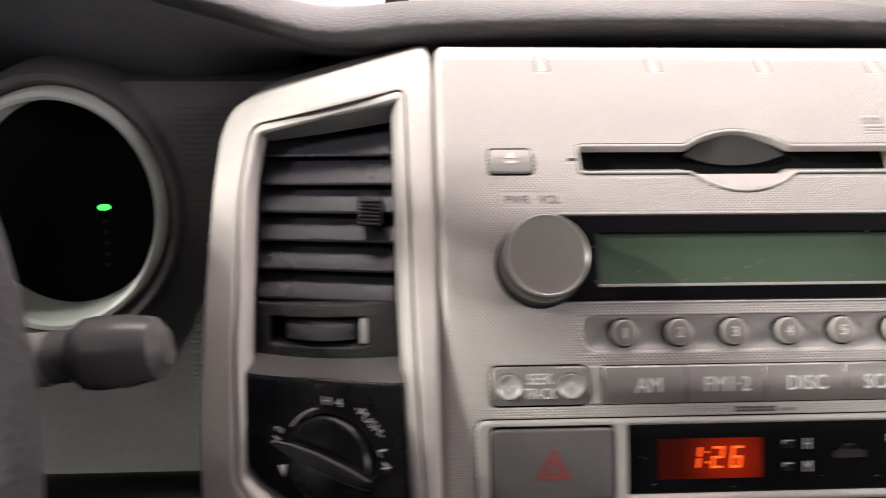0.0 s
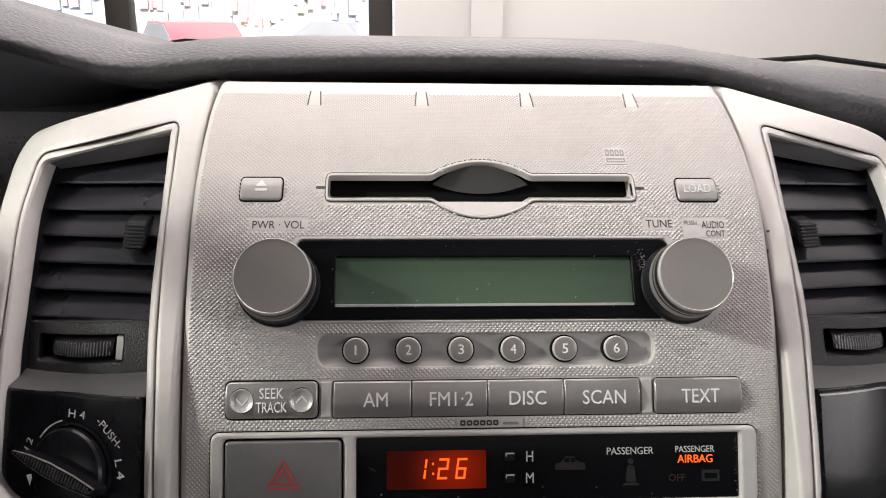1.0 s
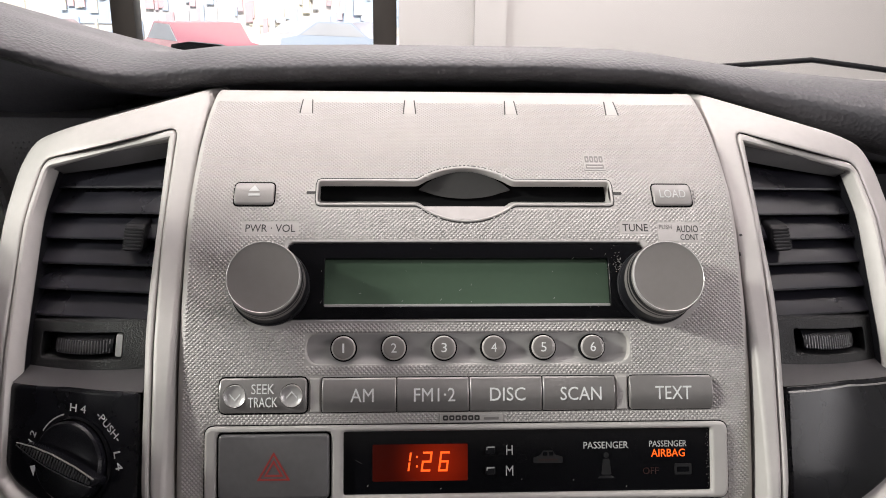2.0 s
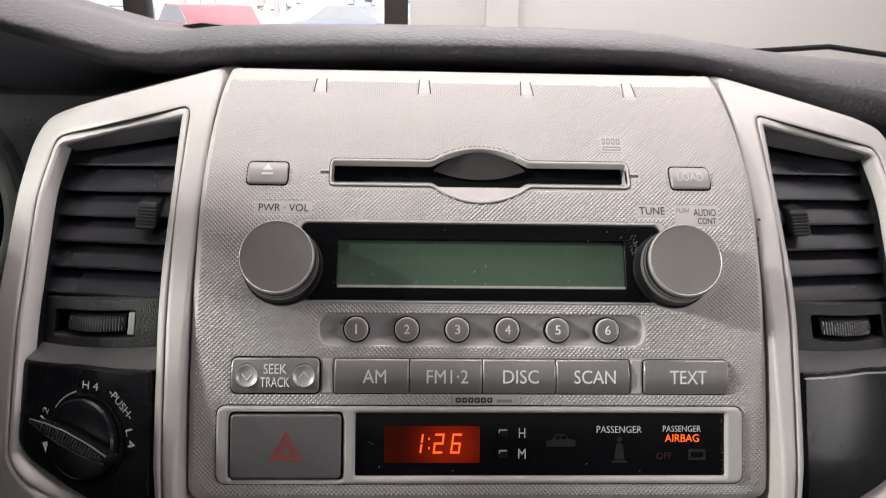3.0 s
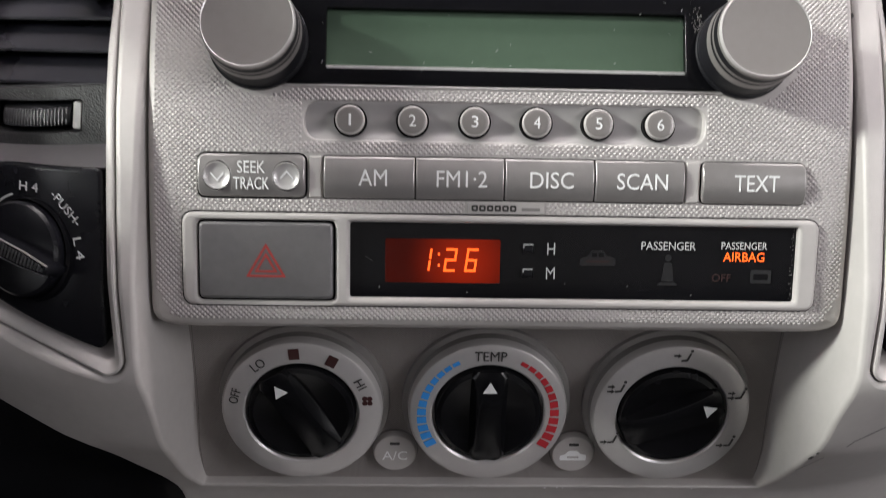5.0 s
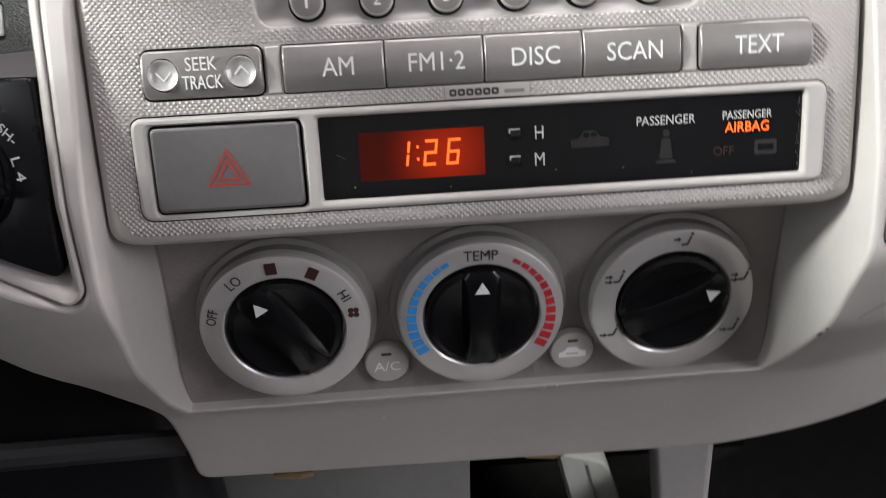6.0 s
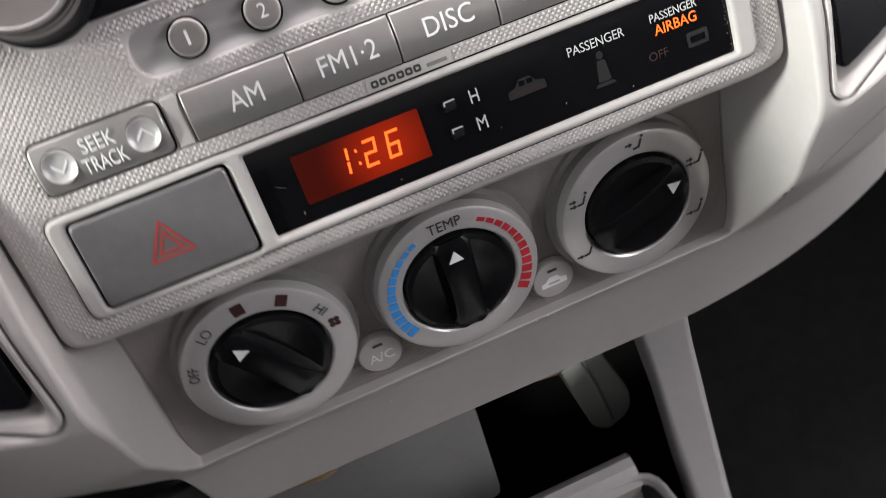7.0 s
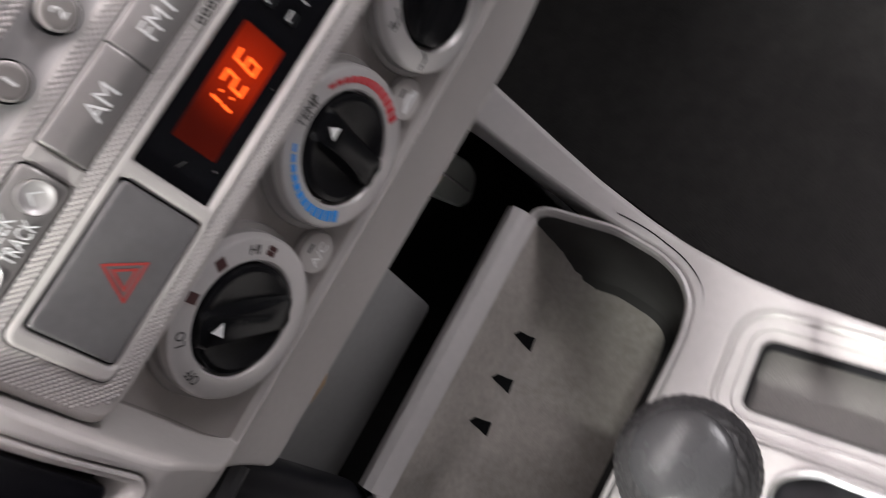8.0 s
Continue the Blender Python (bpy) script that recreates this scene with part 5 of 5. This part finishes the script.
# ---- lower stack under the surround ----
stack = thing("lower_stack", (-0.06, 0.12, 0.60), "grey lower centre panel under the climate controls", "centre stack")
part("panel", brick(-0.150, 0.006, 0.122, 0.150, 0.635, 0.875, 0.006), GREY, stack)
# Near-black sheet painted in for the shade of the opening.
part("opening_shade", brick(-0.15, 0.30, 0.32, 0.34, 0.52, 0.875), NEAR_BLACK, stack)
part("tab", sheet([rounded([(70, 720), (108, 705), (124, 660), (136, 622), (134, 598), (113, 586), (100, 598)], [3, 8, 20, 20, 10, 6, 6])], 0, -20, 2.5, lambda u, v, h: Vector((u, 166 - h, v)) / 1000), WHITE_TAB, stack, "pale grey bracket in the dark opening, whitened for missing lamp light")
for x in (0.032, -0.085):
    part("clip", tube([(x - 0.008, 0.038, 0.8585), (x - 0.004, 0.036, 0.860), (x + 0.004, 0.035, 0.860), (x + 0.009, 0.038, 0.858)], 0.0015, 8), BRASS, stack, "small brass spring clip")
part("tab_ridge", tube([(0.094, 0.1655, 0.705), (0.108, 0.1655, 0.65), (0.117, 0.1655, 0.60)], 0.0012, 8), BRIGHT, stack)

POCKET = material("dark_grey_mat", (0.11, 0.105, 0.10), 0.7, 0, 0.15, 14, 0.3, 900)

# ---- centre console ----
console = thing("centre_console", (0.0, -0.1, 0.54), "pale grey plastic centre console with open tray", "centre console")


def on_con(u, v, h):
    return Vector((u, v, 720 + h)) / 1000


rail = [(245, 300), (200, 200), (163, 119), (138, 60), (119, 14), (104, -30), (96, -60), (90, -95), (88, -125), (89, -172), (92, -330), (-150, -330), (-150, 60), (-129, 55), (-128, -60), (-118, -78), (-5, -78), (39, -78), (62, -74), (76, -62), (84, -45), (90, -12), (98, 20), (110, 62), (128, 118), (139, 160), (151, 206), (176, 300)]
pocket = rounded([(17, -121), (60, -118.5), (68, -192), (66, -250), (26, -250), (24, -190)], 8, 5)
gate = rounded([(-72, -162), (-12, -152), (0, -168), (3, -210), (4, -300), (-76, -300)], 9, 5)
pout = inset(pocket if area2(pocket) > 0 else pocket[::-1], -15)
part("deck", sheet([rounded(rail, 9, 4), pout, gate], 0.0, -26, 4.0, on_con, 30, 30, 4), PALE, console, "smooth pale grey console deck")
part("pocket_steps", loft([[on_con(a, b, h) for a, b in inset(pout, d)] for d, h in ((-0.6, 0.3), (0.6, 0.0), (1.8, -1.2), (2.6, -2.8), (7.0, -3.2), (8.4, -3.6), (9.4, -5.6), (14.0, -6.2), (15.6, -6.6))], closed_u=True), PALE, console, "two rounded steps round the pocket")
part("pocket_wall", loft([[on_con(a, b, h) for a, b in inset(pocket if area2(pocket) > 0 else pocket[::-1], d)] for d, h in ((-1.0, -6.2), (0.6, -6.6), (1.6, -8.5), (2.4, -28))], closed_u=True), BLACK, console)
part("pocket_floor", sheet([inset(pocket if area2(pocket) > 0 else pocket[::-1], 1)], -20, -24, 0, on_con), POCKET, console, "dark grey rubber pocket floor")
part("gate_rim", loft([[on_con(a, b, h) for a, b in inset(gate if area2(gate) > 0 else gate[::-1], d)] for d, h in ((-2.5, -0.5), (-1.8, 1.6), (0, 2.2), (1.6, 1.4), (2.2, -8))], closed_u=True), CHROME, console, "satin chrome shifter surround")
part("gate_plate", sheet([inset(gate if area2(gate) > 0 else gate[::-1], 1)], -5, -8, 0, on_con), BLACK, console)
# tray: floor, front slope with three notches, walls
tray_in = rounded([(-128, -76), (39, -78), (62, -74), (76, -62), (84, -45), (90, -12), (86, 46), (-130, 52)], [8, 8, 8, 8, 8, 8, 14, 8], 4)
tin = tray_in if area2(tray_in) > 0 else tray_in[::-1]
part("tray_wall", loft([[on_con(a, b, h) for a, b in inset(tin, d)] for d, h in ((-1.5, 0.4), (0.5, 1.4), (2.0, 0.0), (3.0, -5.0))], closed_u=True), PALE, console)
part("tray_wall_lower", loft([[on_con(a, b, h) for a, b in inset(tin, d)] for d, h in ((3.0, -5.0), (4.0, -10), (8.0, -55), (11.0, -66), (16, -73), (24, -75))], closed_u=True), TRAY_SHADE, console, "lower tray wall, its shadow put into the colour")
part("tray_floor", sheet([inset(tin, 15)], -74.6, -78, 0, on_con), MAT_GREY, console, "matt grey tray floor")
rows = []
for x in np.linspace(-128, 78, 12):
    rows.append([Vector((x, y, z)) / 1000 for y, z in ((66, 690), (66, 712), (62, 722), (56, 726), (50, 725), (44, 719), (41.5, 715.5))])
part("ridge", loft(rows), PALE, console, "rounded ridge along the tray front")
SLOPE = [(8, 645.6), (18, 646.2), (26, 648.5), (32, 655), (36, 668), (39.5, 692), (42.5, 717)]


def on_slope(u, v, h):
    """On the tray's steep front, by its distance from the driver."""
    return Vector((u, v - 0.8 * h, float(np.interp(v, [p[0] for p in SLOPE], [p[1] for p in SLOPE])) + 0.6 * h)) / 1000


# Split from the pale ridge; the darker grey paints in its shade.
part("ridge_slope", loft([[Vector((x, y, z)) / 1000 for x in np.linspace(-128, 80, 12)] for y, z in SLOPE[::-1]]), MAT_GREY, console, "steep front of the tray, coloured darker for its shade")
for x in (9.5, -24.5, -58.0):
    part("notch", sheet([rounded([(x - 5.5, 27.5), (x + 5.0, 28.5), (x + 2.5, 35.5), (x - 2.0, 36.5)], 0.8, 2)], 0.5, -3, 0, on_slope, 1.0), NEAR_BLACK, console)
gap = [(60 + 36 * math.sin(math.pi / 2 * q / 24) + 3.0 * max(0, q - 16) / 8, -80.5 + 72 * (1 - math.cos(math.pi / 2 * q / 24))) for q in range(25)]
part("rim_gap", sheet([gap + [(a + 0.9, b + 0.1) for a, b in gap[::-1]]], 0.25, -2, 0, on_con), NEAR_BLACK, console, "dark seam beside the tray rim")
part("side_skirt", loft([[Vector((a, b, h)) / 1000 for a, b in ((245, 300), (200, 200), (163, 119), (119, 14), (96, -60), (88, -125), (92, -330))] for h in (718, 700, 545)]), CARPET, console)
part("side_skirt", loft([[Vector((a, b, h)) / 1000 for a, b in ((-150, 60), (-150, -330))] for h in (718, 545)]), DARKDASH, console)
part("rear_cover", loft([[Vector((a, -330, h)) / 1000 for a in (-150, 92)] for h in (718, 545)]), DARKDASH, console)

BALLTOP = material("smooth_dark_plastic", (0.045, 0.045, 0.047), 0.27, 0, 0.1, 30, 0.1, 900)
shifter = thing("gear_lever", (-0.045, -0.20, 0.715), "gear lever with a dark leather covered knob", "gear lever")


def knobf(u, v, h):
    return Vector((-0.046, -0.137, 0.921)) + Vector((u, v, h)) / 1000


KP = [(9, -48), (11, -38), (15, -28), (19.5, -17), (22, -6), (22.3, 2), (21, 10), (17.5, 16.5), (15.4, 18.6)]
rows = []
for h in np.linspace(-48, 18.6, 90):
    r = float(np.interp(h, [q[1] for q in KP], [q[0] for q in KP]))
    rows.append([knobf((r + 0.42 * math.cos(22 * a) * math.cos(1.75 * h)) * math.cos(a), (r + 0.42 * math.cos(22 * a) * math.cos(1.75 * h)) * math.sin(a), h) for a in np.linspace(0, 2 * math.pi, 133)[:-1]])
part("knob", loft(rows, closed_u=True, caps=True), BALL, shifter, "dark pebbled leather knob")
part("cap", lathe([(15.6, 18.0), (15.2, 19.2), (13.4, 20.6), (11, 21.7), (6, 23.2), (0.4, 23.7)], knobf, 48), BALLTOP, shifter, "smooth dark knob cap")
part("shaft", tube([(-0.046, -0.139, 0.885), (-0.044, -0.16, 0.80), (-0.042, -0.185, 0.71)], 0.008, 14), BLACK, shifter)
